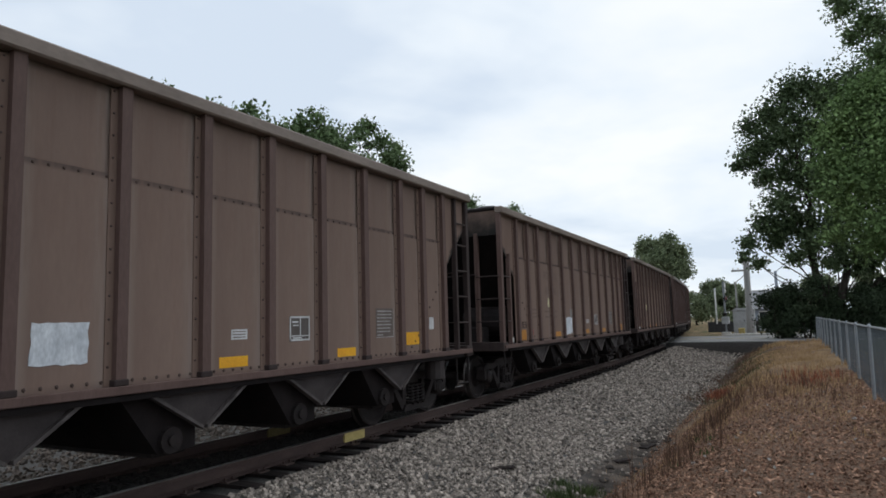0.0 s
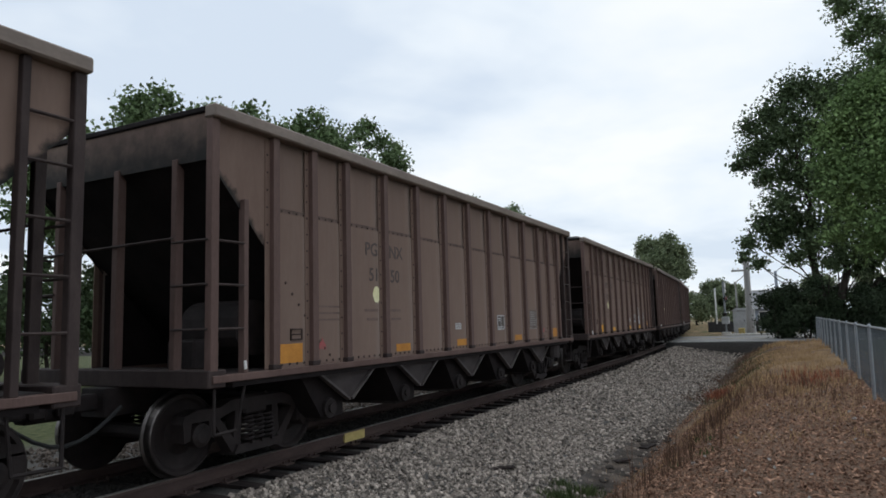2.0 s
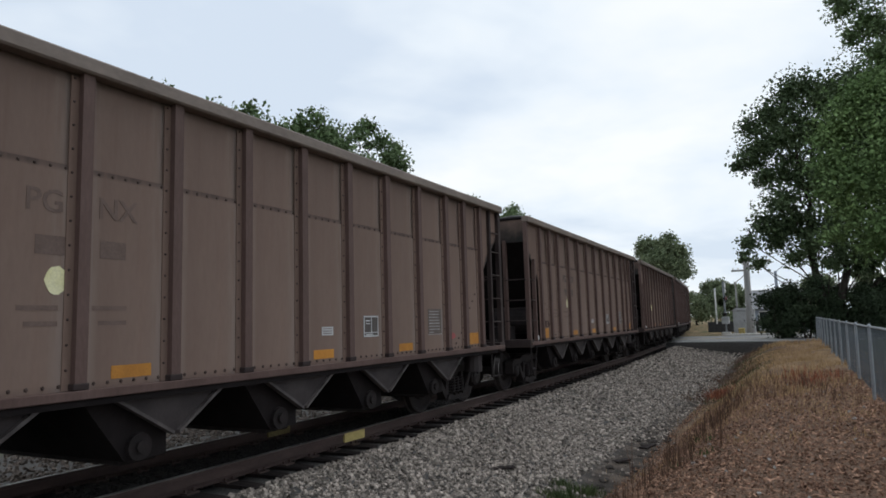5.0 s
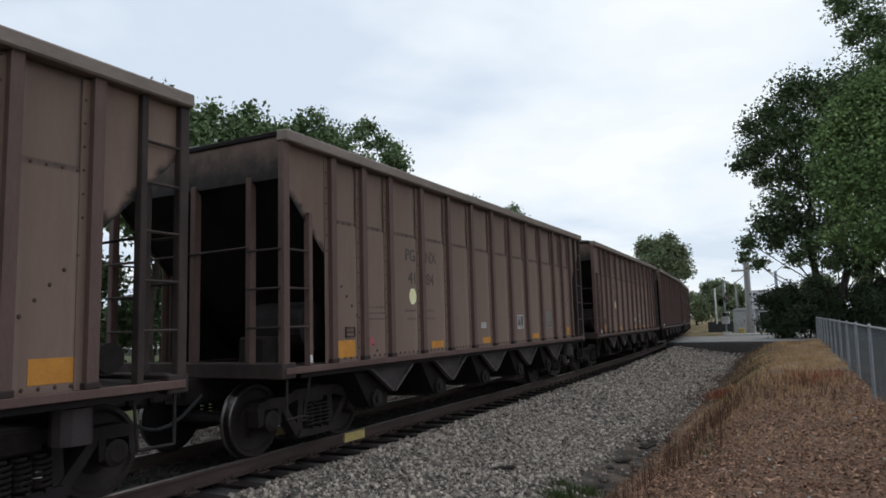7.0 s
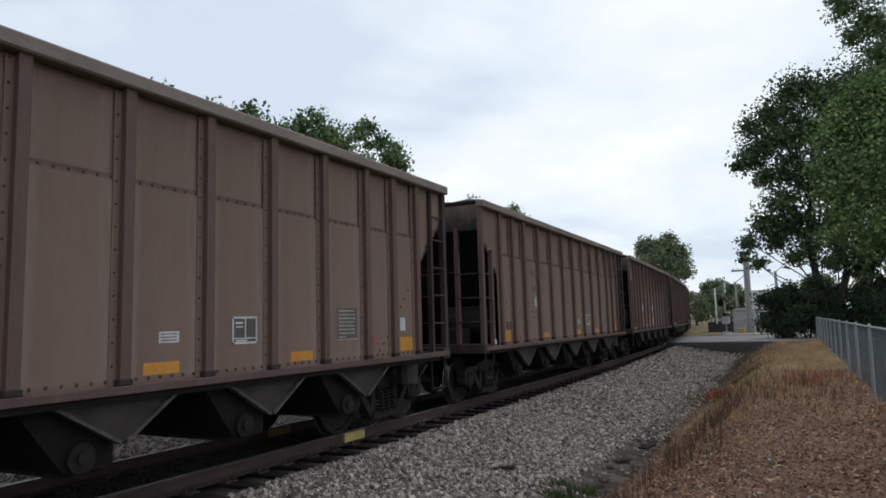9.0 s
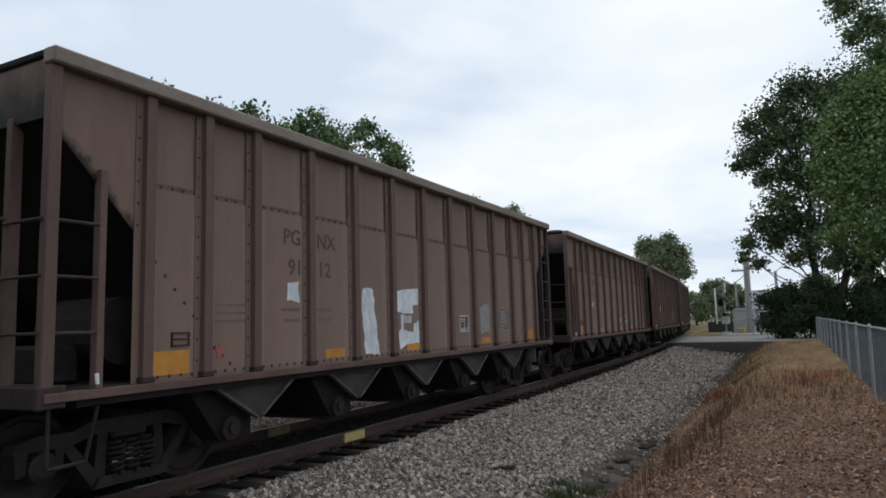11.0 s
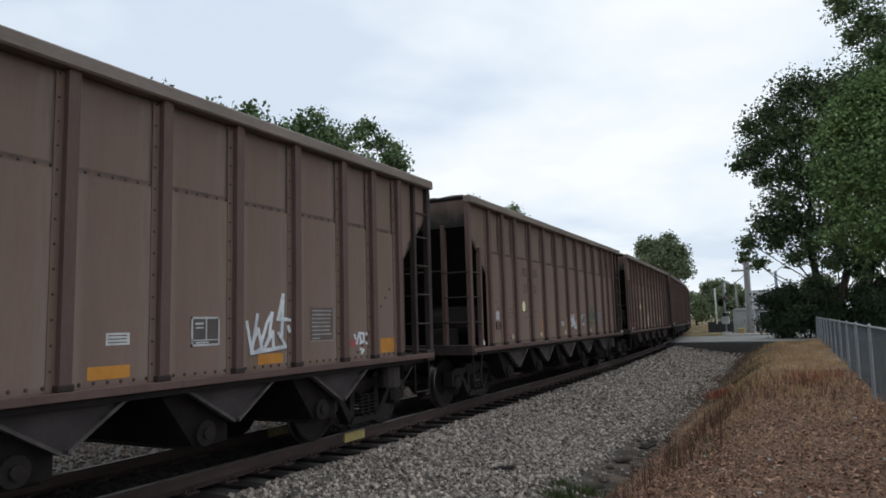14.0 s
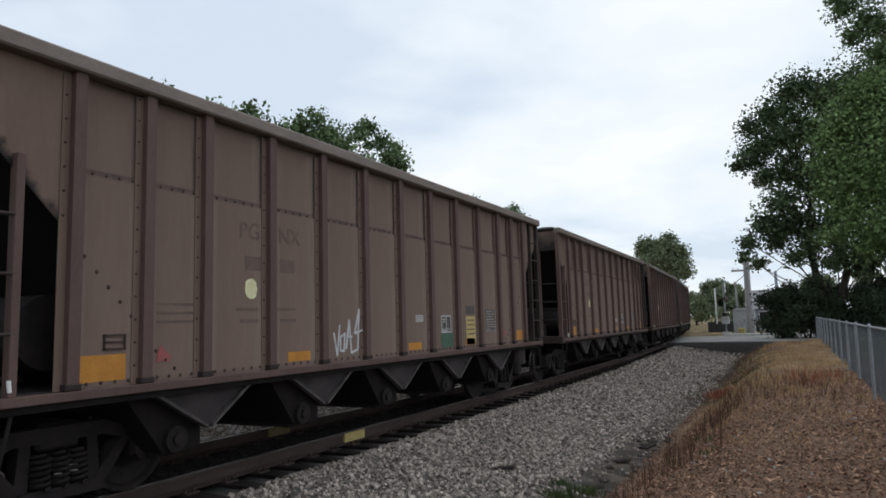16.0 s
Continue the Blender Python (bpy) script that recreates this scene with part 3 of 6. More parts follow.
def strip_points(n, x0, x1, y0, y1, seed, power=1.0):
    rng = np.random.RandomState(seed)
    x = rng.uniform(x0, x1, n)
    y = y0 + (y1 - y0) * rng.uniform(0, 1, n) ** power
    return x, y


def build_ballast():
    rng = np.random.RandomState(11)
    px, py, ps = [], [], []
    for n, x0, x1, y0, y1, lo, hi in ((22500, -5.95, -2.5, 4.0, 14.0, 0.025, 0.057), (12500, -5.95, -2.5, 14.0, 26.0, 0.033, 0.066), (7500, -6.2, -2.7, 26, 43, 0.06, 0.10),
                                      (7000, -12.5, -8.2, 3, 22, 0.04, 0.08), (3500, -12, -5.7, 16, 42, 0.06, 0.11), (9000, -12, -2.8, -12, 4, 0.05, 0.09)):
        x, y = strip_points(n, x0, x1, y0, y1, n)
        x = x + (centre_x(y) - XC) * np.clip((-2.7 - x) / 3.0, 0, 1)
        keep = rng.uniform(0, 1, n) < np.where(x > -3.0, np.where(y < 13.5, 0.07, 0.4), 1.0)
        px.append(x[keep]), py.append(y[keep]), ps.append(rng.uniform(lo, hi, n)[keep] * np.where(rng.uniform(0, 1, keep.sum()) < 0.05, 1.5, 1.0))
    x, y, s = np.concatenate(px), np.concatenate(py), np.concatenate(ps)
    z = ground_z(x, y)
    clear = np.abs(x - centre_x(y)) > 1.25
    x, y, z, s = x[clear], y[clear], z[clear], s[clear]
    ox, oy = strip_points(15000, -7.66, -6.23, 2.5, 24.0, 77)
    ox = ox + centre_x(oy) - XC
    scatter("oily_ballast", np.stack([ox, oy, rng.uniform(-0.225, -0.195, len(ox))], -1), rng.uniform(0.035, 0.065, len(ox)), OILY_SHADE, "oily ballast between the rails, blackened for the shade there", "ballast", 13, flat=0.8)
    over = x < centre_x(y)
    scatter("dirty_ballast", np.stack([x, y, z], -1)[over], s[over], DARKSTONE, "darker ballast stones on the far side of the track", "ballast", 14, flat=0.8)
    x, y, z, s = x[~over], y[~over], z[~over], s[~over]
    scatter("ballast_stones", np.stack([x, y, z], -1), s, BALLAST, "grey crushed granite ballast stones beside the track", "ballast", 12, flat=0.8)


def build_mulch():
    rng = np.random.RandomState(21)
    x, y = strip_points(48000, -2.5, 2.2, 2.0, 20.0, 22, 1.15)
    z = ground_z(x, y) + 0.006
    scatter("bark_mulch", np.stack([x, y, z], -1), rng.uniform(0.008, 0.027, len(x)), MULCH, "reddish brown shredded bark mulch on the bank", "mulch", 23, flat=0.35, lng=2.6, sink=0.1)
    x, y = strip_points(130, -2.3, 2.0, 5.5, 18.0, 24)
    scatter("stray_stones", np.stack([x, y, ground_z(x, y)], -1), rng.uniform(0.02, 0.06, len(x)), ROCK, "pale stray stones lying on the mulch", "stones", 25, flat=0.7)


def blades(name, x, y, height, width, lean, mat, label, category, seed, sides=2):
    """Thin tapering stems, bent once, on the ground."""
    rng = np.random.RandomState(seed)
    n = len(x)
    z = ground_z(x, y) - 0.02
    a = rng.uniform(0, 2 * np.pi, n)
    l = rng.normal(0, lean, n) * height
    tip = np.stack([x + l * np.cos(a), y + l * np.sin(a), z + height], -1)
    mid = np.stack([x + 0.3 * l * np.cos(a), y + 0.3 * l * np.sin(a), z + 0.55 * height], -1)
    foot = np.stack([x, y, z], -1)
    b = rng.uniform(0, np.pi, n)
    d = np.stack([np.cos(b), np.sin(b), np.zeros(n)], -1) * (width / 2)[:, None]
    e = np.stack([-np.sin(b), np.cos(b), np.zeros(n)], -1) * (width / 2)[:, None]
    if sides == 2:
        v = np.stack([foot - d, foot + d, mid + 0.8 * d, mid - 0.8 * d, tip], 1)
        f4 = np.array([[0, 1, 2, 3]])
        f3 = np.array([[3, 2, 4]])
        m = 5
    else:
        ring = [d, -0.5 * d + 0.87 * e, -0.5 * d - 0.87 * e]
        v = np.stack([foot + r for r in ring] + [mid + 0.8 * r for r in ring] + [tip + 0.45 * r for r in ring], 1)
        f4 = np.array([[0, 1, 4, 3], [1, 2, 5, 4], [2, 0, 3, 5], [3, 4, 7, 6], [4, 5, 8, 7], [5, 3, 6, 8]])
        f3 = np.array([[6, 7, 8]])
        m = 9
    base = m * np.arange(n)[:, None, None]
    faces = (f4[None] + base).reshape(-1, 4).tolist() + (f3[None] + base).reshape(-1, 3).tolist()
    return tagged(new(name, raw(name, v.reshape(-1, 3), faces, mat)), label, category, kind="stuff")


def clumped(n, seeds, x0, x1, y0, y1, spread, seed):
    rng = np.random.RandomState(seed)
    cx, cy = rng.uniform(x0, x1, seeds), rng.uniform(y0, y1, seeds)
    k = rng.randint(0, seeds, n)
    return cx[k] + rng.normal(0, spread, n), cy[k] + rng.normal(0, spread, n)


def build_weeds():
    rng = np.random.RandomState(31)
    # stalks stand in drifts along the brow of the bank
    x1, y1 = clumped(120, 22, -1.9, -1.1, 9.0, 15.5, 0.16, 32)
    x2, y2 = clumped(190, 34, -1.5, 0.6, 13.5, 19.5, 0.24, 33)
    x3, y3 = clumped(34, 9, -2.2, -1.5, 7.6, 9.5, 0.1, 34)
    x, y = np.concatenate([x1, x2, x3]), np.concatenate([y1, y2, y3])
    h = rng.uniform(0.12, 0.36, len(x))
    h[:120] = rng.uniform(0.14, 0.46, 120)
    h[:3] = 0.68
    blades("dry_weed_stalks", x, y, h, rng.uniform(0.008, 0.02, len(x)), 0.2, STALK, "dry brown weed stalks standing on the bank", "weeds", 35, sides=3)
    # seed heads of the dead stalks
    k = np.concatenate([np.arange(120), 120 + np.arange(0, 190, 2)])
    rr = np.random.RandomState(46)
    k = np.repeat(k, 3)
    hx, hy = x[k] + rr.normal(0, 0.022, len(k)), y[k] + rr.normal(0, 0.022, len(k))
    blades("weed_side_shoots", hx, hy, h[k] * rr.uniform(0.35, 0.95, len(k)), rr.uniform(0.005, 0.011, len(k)), 0.3, STALK, "thin dry side shoots of the weed stalks", "weeds", 47)
    x, y = clumped(9000, 120, -1.6, 1.1, 15.5, 43.0, 0.42, 36)
    blades("dry_grass", x, y, rng.uniform(0.05, 0.22, len(x)), rng.uniform(0.008, 0.016, len(x)), 0.5, DRYGRASS, "dry golden grass along the bank", "grass", 37)
    x, y = clumped(3200, 70, -2.3, 1.1, 9.5, 19.0, 0.22, 38)
    blades("short_dry_grass", x, y, rng.uniform(0.04, 0.15, len(x)), rng.uniform(0.006, 0.012, len(x)), 0.7, DRYGRASS, "short dry grass between the weed stalks", "grass", 39)
    # brown litter of dead grass on the slope to the ditch
    x, y = clumped(3000, 70, -2.9, -1.4, 20.0, 41.0, 0.3, 48)
    blades("dead_brown_grass", x, y, rng.uniform(0.05, 0.24, len(x)), rng.uniform(0.008, 0.016, len(x)), 0.6, STALK, "dead brown grass on the slope to the ditch", "grass", 49)
    x, y = clumped(260, 7, -2.3, -1.9, 19.0, 22.5, 0.2, 40)
    xb, yb = clumped(150, 5, 0.0, 0.8, 16.5, 19.5, 0.28, 41)
    x, y = np.concatenate([x, xb]), np.concatenate([y, yb])
    blades("red_weeds", x, y, rng.uniform(0.10, 0.36, len(x)), rng.uniform(0.012, 0.025, len(x)), 0.4, REDWEED, "rust red dry weeds on the bank", "weeds", 42)
    x, y = clumped(1000, 12, -3.1, -2.55, 8.6, 9.5, 0.10, 43)
    xb, yb = clumped(2400, 60, -2.3, -1.0, 18, 40, 0.3, 44)
    xc, yc = clumped(90, 4, -1.9, -0.3, 8.0, 11.5, 0.06, 50)
    x, y = np.concatenate([x, xb, xc]), np.concatenate([y, yb, yc])
    blades("green_grass", x, y, rng.uniform(0.04, 0.15, len(x)), rng.uniform(0.008, 0.018, len(x)), 0.5, GREENGRASS, "low green grass in the ditch", "grass", 45)


def lump(rng, sx, sy, sz):
    bm = bit()
    bmesh.ops.create_icosphere(bm, subdivisions=2, radius=1.0)
    off = Vector((rng.uniform(0, 50), rng.uniform(0, 50), rng.uniform(0, 50)))
    for v in bm.verts:
        k = 1 + 0.35 * noise.noise(v.co * 0.9 + off) + 0.14 * noise.noise(v.co * 2.5 + off)
        v.co = Vector((v.co.x * sx * k, v.co.y * sy * k, max(v.co.z * sz * k, -0.5 * sz)))
    return bm


def build_rocks():
    rng = random.Random(8)
    for x, y, sx, sz in ((0.0, 6.30, 0.13, 0.06), (0.19, 6.34, 0.11, 0.07), (0.38, 6.34, 0.12, 0.07), (0.5, 6.40, 0.07, 0.06), (-0.12, 6.42, 0.08, 0.05), (0.72, 6.42, 0.14, 0.11), (0.6, 6.3, 0.1, 0.06), (0.95, 6.3, 0.15, 0.1)):
        bm = lump(rng, sx, sx * rng.uniform(0.7, 1.0), sz)
        ob = new("rock", mesh_of(bm, ROCK))
        ob.matrix_basis = pose(x, y, float(ground_z(x, y)) + 0.3 * sz, 0, 0, rng.uniform(0, 360))
        tagged(ob, "pale grey rough rock at the edge of the mulch", "rock", "rocks on the bank")
    for _ in range(26):
        x, y, sx = rng.uniform(-2.95, -2.35), rng.uniform(9.2, 15.5), rng.uniform(0.03, 0.10)
        ob = new("earth_clod", mesh_of(lump(rng, sx, sx * rng.uniform(0.7, 1.6), sx * 0.45), SILTCLOD))
        ob.matrix_basis = pose(x, y, float(ground_z(x, y)) + 0.1 * sx, 0, 0, rng.uniform(0, 360))
        tagged(ob, "dark damp clod of earth in the ditch", "clod", "clods in the ditch")
    # flat scrap in the ditch and on the ballast
    for x, y, lx, ly, rz in ((-2.62, 13.2, 0.5, 0.16, 80), (-2.75, 11.6, 0.35, 0.14, 65), (-3.95, 9.3, 0.12, 0.4, -50)):
        bm = box(bit(), -lx / 2, lx / 2, -ly / 2, ly / 2, 0, 0.03, 0.008)
        for v in bm.verts:
            v.co.z += rng.uniform(-0.006, 0.006)
        ob = new("wood_scrap", mesh_of(bm, TIE))
        ob.matrix_basis = pose(x, y, float(ground_z(x, y)) + 0.015, 0, 0, rz)
        tagged(ob, "dark weathered scrap of wood on the ground", "wood scrap", "scraps on the ground")


# ---- fence ----
def build_fence():
    fx, y0, y1, h = 1.2, 2.3, 56.3, 1.22
    fence = new("chain_link_fence")
    fence.matrix_basis = pose(fx, y0, 0.1)
    tagged(fence, "grey galvanised chain-link fence on the bank", "fence")
    bm = tube(bit(), (0, 0, -0.1), (0, 0, h + 0.02), 0.03, 10)
    tube(bm, (0, 0, h + 0.02), (0, 0, h + 0.06), 0.036, 10, 0.012)
    post = mesh_of(bm, GALV)
    y = 0.0
    while y <= y1 - y0 + 0.01:
        o = new("post", post)
        o.parent = fence
        o.matrix_basis = pose(-0.045, y, 0, random.uniform(-0.6, 0.6), random.uniform(0.4, 1.6), 0)
        y += 3.0
    part("top_rail", tube(bit(), (0, 0, h), (0, y1 - y0, h), 0.021, 8), GALV, fence)
    # woven wires, zigzag from bottom to top
    pitch, rows = 0.06, 20
    n = int((y1 - y0) / pitch)
    dz = h / rows
    v, f = [], []
    tri = [(0.0022, 0.0), (-0.0011, 0.0019), (-0.0011, -0.0019)]
    for i in range(n):
        k = len(v)
        lift = dz * ((0.37 * i) % 1.0 - 0.5)
        for j in range(rows + 1):
            yy = pitch * (i + (0.52 if j % 2 else -0.02))
            xx = 0.003 if j % 2 else -0.003
            v += [(xx + a, yy + b, 0.03 + lift + j * dz * 0.97) for a, b in tri]
        for j in range(rows):
            b0 = k + 3 * j
            f += [(b0, b0 + 1, b0 + 4, b0 + 3), (b0 + 1, b0 + 2, b0 + 5, b0 + 4), (b0 + 2, b0, b0 + 3, b0 + 5)]
        k = len(v)
        for j in range(rows + 1):
            yy = pitch * (i + (0.48 if j % 2 else 1.02))
            xx = -0.003 if j % 2 else 0.003
            v += [(xx + a, yy + b, 0.03 + lift + j * dz * 0.97) for a, b in tri]
        for j in range(rows):
            b0 = k + 3 * j
            f += [(b0, b0 + 1, b0 + 4, b0 + 3), (b0 + 1, b0 + 2, b0 + 5, b0 + 4), (b0 + 2, b0, b0 + 3, b0 + 5)]
    tagged(part("wire_mesh", raw("wire_mesh", v, f, WIRE), None, fence), kind="stuff")


# ---- trees ----
def leaf_cloud(clumps, count, size, seed, droop=0.2):
    """Leaves round a set of clumps (x, y, z, radius): each a small folded blade."""
    rng = np.random.RandomState(seed)
    c = np.array(clumps, float)
    wgt = c[:, 3] ** 2
    k = rng.choice(len(c), count, p=wgt / wgt.sum())
    d = rng.normal(size=(count, 3))
    d /= np.linalg.norm(d, axis=1)[:, None]
    r = c[k, 3] * np.minimum(0.25 + np.abs(rng.normal(0, 0.48, count)), 1.3)
    # twigs: pull the leaves of a clump to some of its directions
    tw = rng.normal(size=(len(c), 26, 3))
    tw /= np.linalg.norm(tw, axis=2)[:, :, None]
    d = 0.55 * d + 0.9 * tw[k, rng.randint(0, 26, count)]
    d /= np.linalg.norm(d, axis=1)[:, None]
    p = c[k, :3] + d * r[:, None] * np.array([1, 1, 0.85])
    s = size * rng.uniform(0.6, 1.3, count)
    a = rng.normal(size=(count, 3))
    a[:, 2] -= droop
    a /= np.linalg.norm(a, axis=1)[:, None]
    b = np.cross(a, rng.normal(size=(count, 3)))
    b /= np.linalg.norm(b, axis=1)[:, None]
    nrm = np.cross(a, b)
    s = s[:, None]
    v = np.stack([p - 0.5 * s * a, p + 0.32 * s * b + 0.1 * s * nrm, p + 0.5 * s * a, p - 0.32 * s * b + 0.1 * s * nrm], 1).reshape(-1, 3)
    i = 4 * np.arange(count)[:, None]
    f = np.concatenate([i + np.array([[0, 1, 2]]), i + np.array([[0, 2, 3]])])
    return v, f


def limb(bm, p, q, r0, r1, rng, steps=4):
    p, q = Vector(p), Vector(q)
    last, lr = p, r0
    for i in range(1, steps + 1):
        t = i / steps
        nxt = p.lerp(q, t) + Vector((rng.uniform(-1, 1), rng.uniform(-1, 1), rng.uniform(-0.5, 0.5))) * (0.04 * (q - p).length if i < steps else 0)
        rr = r0 + (r1 - r0) * t
        tube(bm, last, nxt, lr, 7, rr)
        last, lr = nxt, rr


def tree(base, clumps, count, size, leaf, seed, trunk_r=0.25, forks=1, label="", category="tree", group="", low=0.0):
    """A tree at base: trunk with limbs to every clump, and a crown of leaves. Clumps are in world metres."""
    rng = random.Random(seed)
    bx, by, bz = base
    t = new("tree" if category == "tree" else "bush")
    t.matrix_basis = pose(bx, by, bz)
    loc = [(x - bx, y - by, z - bz, r) for x, y, z, r in clumps]
    top = max(c[2] for c in loc)
    mid = min(c[2] for c in loc)
    bm = bit()
    stems = []
    for k in range(forks):
        a = 2 * math.pi * k / forks + 0.4
        lean = 0.0 if forks == 1 else 0.09 * top
        end = Vector((lean * math.cos(a), lean * math.sin(a), 0.8 * top))
        foot = Vector((0.12 * math.cos(a), 0.12 * math.sin(a), -0.15)) if forks > 1 else Vector((0, 0, -0.15))
        limb(bm, foot, end, trunk_r, 0.25 * trunk_r, rng, 6)
        tube(bm, foot, foot + Vector((0, 0, 0.4)), 1.5 * trunk_r, 8, trunk_r)
        stems.append((foot, end))
    for x, y, z, r in loc:
        foot, end = min(stems, key=lambda s: (s[1] - Vector((x, y, z))).length)
        h = max(0.12, min(0.85, (z - 0.5 * r) / max(end.z, 0.1) - 0.22))
        limb(bm, foot.lerp(end, h), (x, y, z), 0.16 * trunk_r, 0.02, rng, 3)
    part("trunk", bm, BARK, t)
    v, f = leaf_cloud(loc, count, size, seed, 0.2)
    v[:, 2] = np.maximum(v[:, 2], low)
    part("crown", raw("crown", v, f, leaf), None, t)
    return tagged(t, label, category, group)


def ball_of_clumps(cx, cy, z0, z1, rad, n, r, seed):
    rng = random.Random(seed)
    out = []
    while len(out) < n:
        x, y, z = rng.uniform(-1, 1), rng.uniform(-1, 1), rng.uniform(-1, 1)
        d = x * x + y * y + z * z
        if 0.18 < d < 1:
            out.append((cx + rad * x, cy + rad * y, (z0 + z1) / 2 + z * (z1 - z0) / 2, r * rng.uniform(0.45, 1.3)))
    return out


def build_trees():
    # big dark tree with a forked trunk, behind the fence
    c = [(1.2, 50, 16.6, 1.6), (-0.3, 50, 15.2, 1.5), (-1.6, 50, 14.4, 1.1), (2.8, 50, 16.0, 2.0), (4.8, 51, 16.5, 2.2), (0.8, 49.5, 13.8, 2.0), (-0.8, 50, 13.0, 1.3), (-1.9, 49.5, 12.2, 1.3), (-2.7, 50, 11.9, 0.6),
         (2.8, 50, 13.2, 2.4), (5, 50, 13.2, 2.6), (0.6, 50, 11.2, 1.9), (2.6, 50, 10.2, 2.4), (4.8, 50, 9.8, 2.6), (-0.2, 49, 8.9, 1.4), (-1.4, 49.5, 7.6, 1.2), (-2.3, 49.5, 6.4, 0.9), (-2.7, 49.5, 5.5, 0.6), (-0.6, 50, 6.4, 1.1),
         (0.8, 50, 7.4, 1.7), (1.6, 49.5, 5.9, 1.3), (3, 50, 7.2, 2.0), (3.4, 49.5, 5.4, 1.3), (5, 50, 6, 1.8), (7, 50, 8, 2.5), (7, 50, 13, 2.8), (7, 50, 5.6, 1.8), (-1.0, 49, 10.6, 0.9), (0.3, 49.5, 5.2, 0.8), (2.4, 49.3, 4.8, 0.9), (6.2, 50, 4.6, 1.4), (8.6, 50, 6.0, 1.8), (4.2, 50.5, 4.6, 1.2), (-1.9, 49.5, 5.0, 0.7), (-0.4, 49.5, 7.4, 1.0)]
    tree((2.3, 50, -0.03), c, 62000, 0.25, LEAFDARK, 101, 0.3, 2, "tall dark green tree with a forked trunk behind the fence", low=2.8)
    # lighter tree nearer by
    c = [(2.1, 28, 8.3, 1.0), (1.7, 28, 7.1, 0.85), (2.6, 28, 9.2, 1.0), (2.6, 27.5, 6.3, 1.2), (3.5, 28, 9.4, 1.2), (3.6, 27.5, 7.6, 1.5), (2.2, 28, 5.0, 0.9), (3.3, 27.5, 4.6, 1.1), (4.6, 28, 6, 1.7), (5, 28, 9, 1.8), (6.2, 28.5, 7.5, 1.9),
         (4.4, 27.5, 4.0, 1.2), (1.6, 28.2, 5.9, 0.7), (1.5, 28, 8.0, 0.5), (2.7, 28, 3.9, 0.7), (1.5, 28, 4.4, 0.5)]
    tree((5.2, 28.3, 0.12), c, 52000, 0.14, LEAFLIGHT, 102, 0.22, 1, "fresh green tree overhanging the chain-link fence", low=2.2)
    # tall tree behind them
    c = [(3.4, 38, 16.8, 0.9), (3.7, 38, 15.2, 0.8), (4.4, 38, 17.8, 1.3), (4.5, 38, 15.6, 1.1), (5.5, 38, 18.5, 1.8), (6.2, 38, 15.5, 1.9), (7.5, 38.5, 17, 2.2), (5.4, 38, 13.2, 1.6), (7.5, 38, 12.8, 2.2), (4.6, 37.5, 14, 0.9), (3.1, 38, 17.4, 0.6), (6.8, 38, 10, 2)]
    tree((7.2, 38.3, 0.12), c, 30000, 0.19, LEAFMID, 103, 0.3, 1, "tall green tree rising above the other trees", low=6)
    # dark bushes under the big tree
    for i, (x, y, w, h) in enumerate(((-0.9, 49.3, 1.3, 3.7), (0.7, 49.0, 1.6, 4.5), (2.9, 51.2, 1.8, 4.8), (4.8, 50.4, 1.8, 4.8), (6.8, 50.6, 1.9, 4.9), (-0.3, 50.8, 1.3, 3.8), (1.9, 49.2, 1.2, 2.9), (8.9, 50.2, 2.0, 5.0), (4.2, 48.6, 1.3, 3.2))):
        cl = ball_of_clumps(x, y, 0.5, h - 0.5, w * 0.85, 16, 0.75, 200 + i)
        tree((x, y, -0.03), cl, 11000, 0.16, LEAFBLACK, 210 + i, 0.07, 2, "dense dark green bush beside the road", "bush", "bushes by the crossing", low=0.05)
    # row behind the train
    row = ((21.6, 13.6, 2.4), (24.6, 13.5, 2.2), (27.4, 14.3, 2.3), (33.3, 15.6, 2.6), (39.3, 16.5, 2.8), (42.9, 15.6, 1.2), (30.2, 13.9, 2.2), (56, 13.4, 3.0), (67.2, 14.3, 3.0), (48.5, 11.6, 2.6), (17.5, 10.5, 2.4))
    for i, (y, top, w) in enumerate(row):
        cl = ball_of_clumps(-26.5, y, 5.5, top - 1.3, w, 34, 1.1, 300 + i) + [(-26, y, top - 0.8, 0.9), (-26, y - 0.5 * w, top - 1.6, 1.0), (-26, y + 0.5 * w, top - 1.6, 1.0)]
        tree((-26.5, y, -0.5), cl, 15000, 0.26, LEAFMID, 310 + i, 0.26, 1, "leafy green tree in the row behind the train", group="trees behind the train", low=3)
    for i, (y, h) in enumerate(((9, 4.4), (12, 4.9), (15, 4.7), (18, 5.2), (21, 5.0), (24, 5.4), (27, 5.0), (30, 5.2), (34, 4.8), (38, 5.0), (43, 4.6))):
        cl = ball_of_clumps(-29, y, 0.5, h - 0.6, 1.9, 18, 1.1, 400 + i)
        tree((-29, y, -0.5), cl, 8000, 0.24, LEAFDARK, 410 + i, 0.1, 2, "green bush under the trees behind the train", "bush", "bushes behind the train", low=0.05)
    # single round tree beyond the crossing
    cl = ball_of_clumps(-18.0, 110, 5.5, 14.0, 3.8, 46, 1.45, 500) + [(-16.6, 110, 13.9, 1.4), (-20.9, 110, 12.0, 1.3), (-14.6, 111, 8.6, 1.3), (-14.2, 110, 4.5, 1.6), (-15, 110, 2.5, 1.6), (-12.8, 112, 3.2, 1.4)]
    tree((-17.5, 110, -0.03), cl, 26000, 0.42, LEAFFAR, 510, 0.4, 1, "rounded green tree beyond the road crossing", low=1)
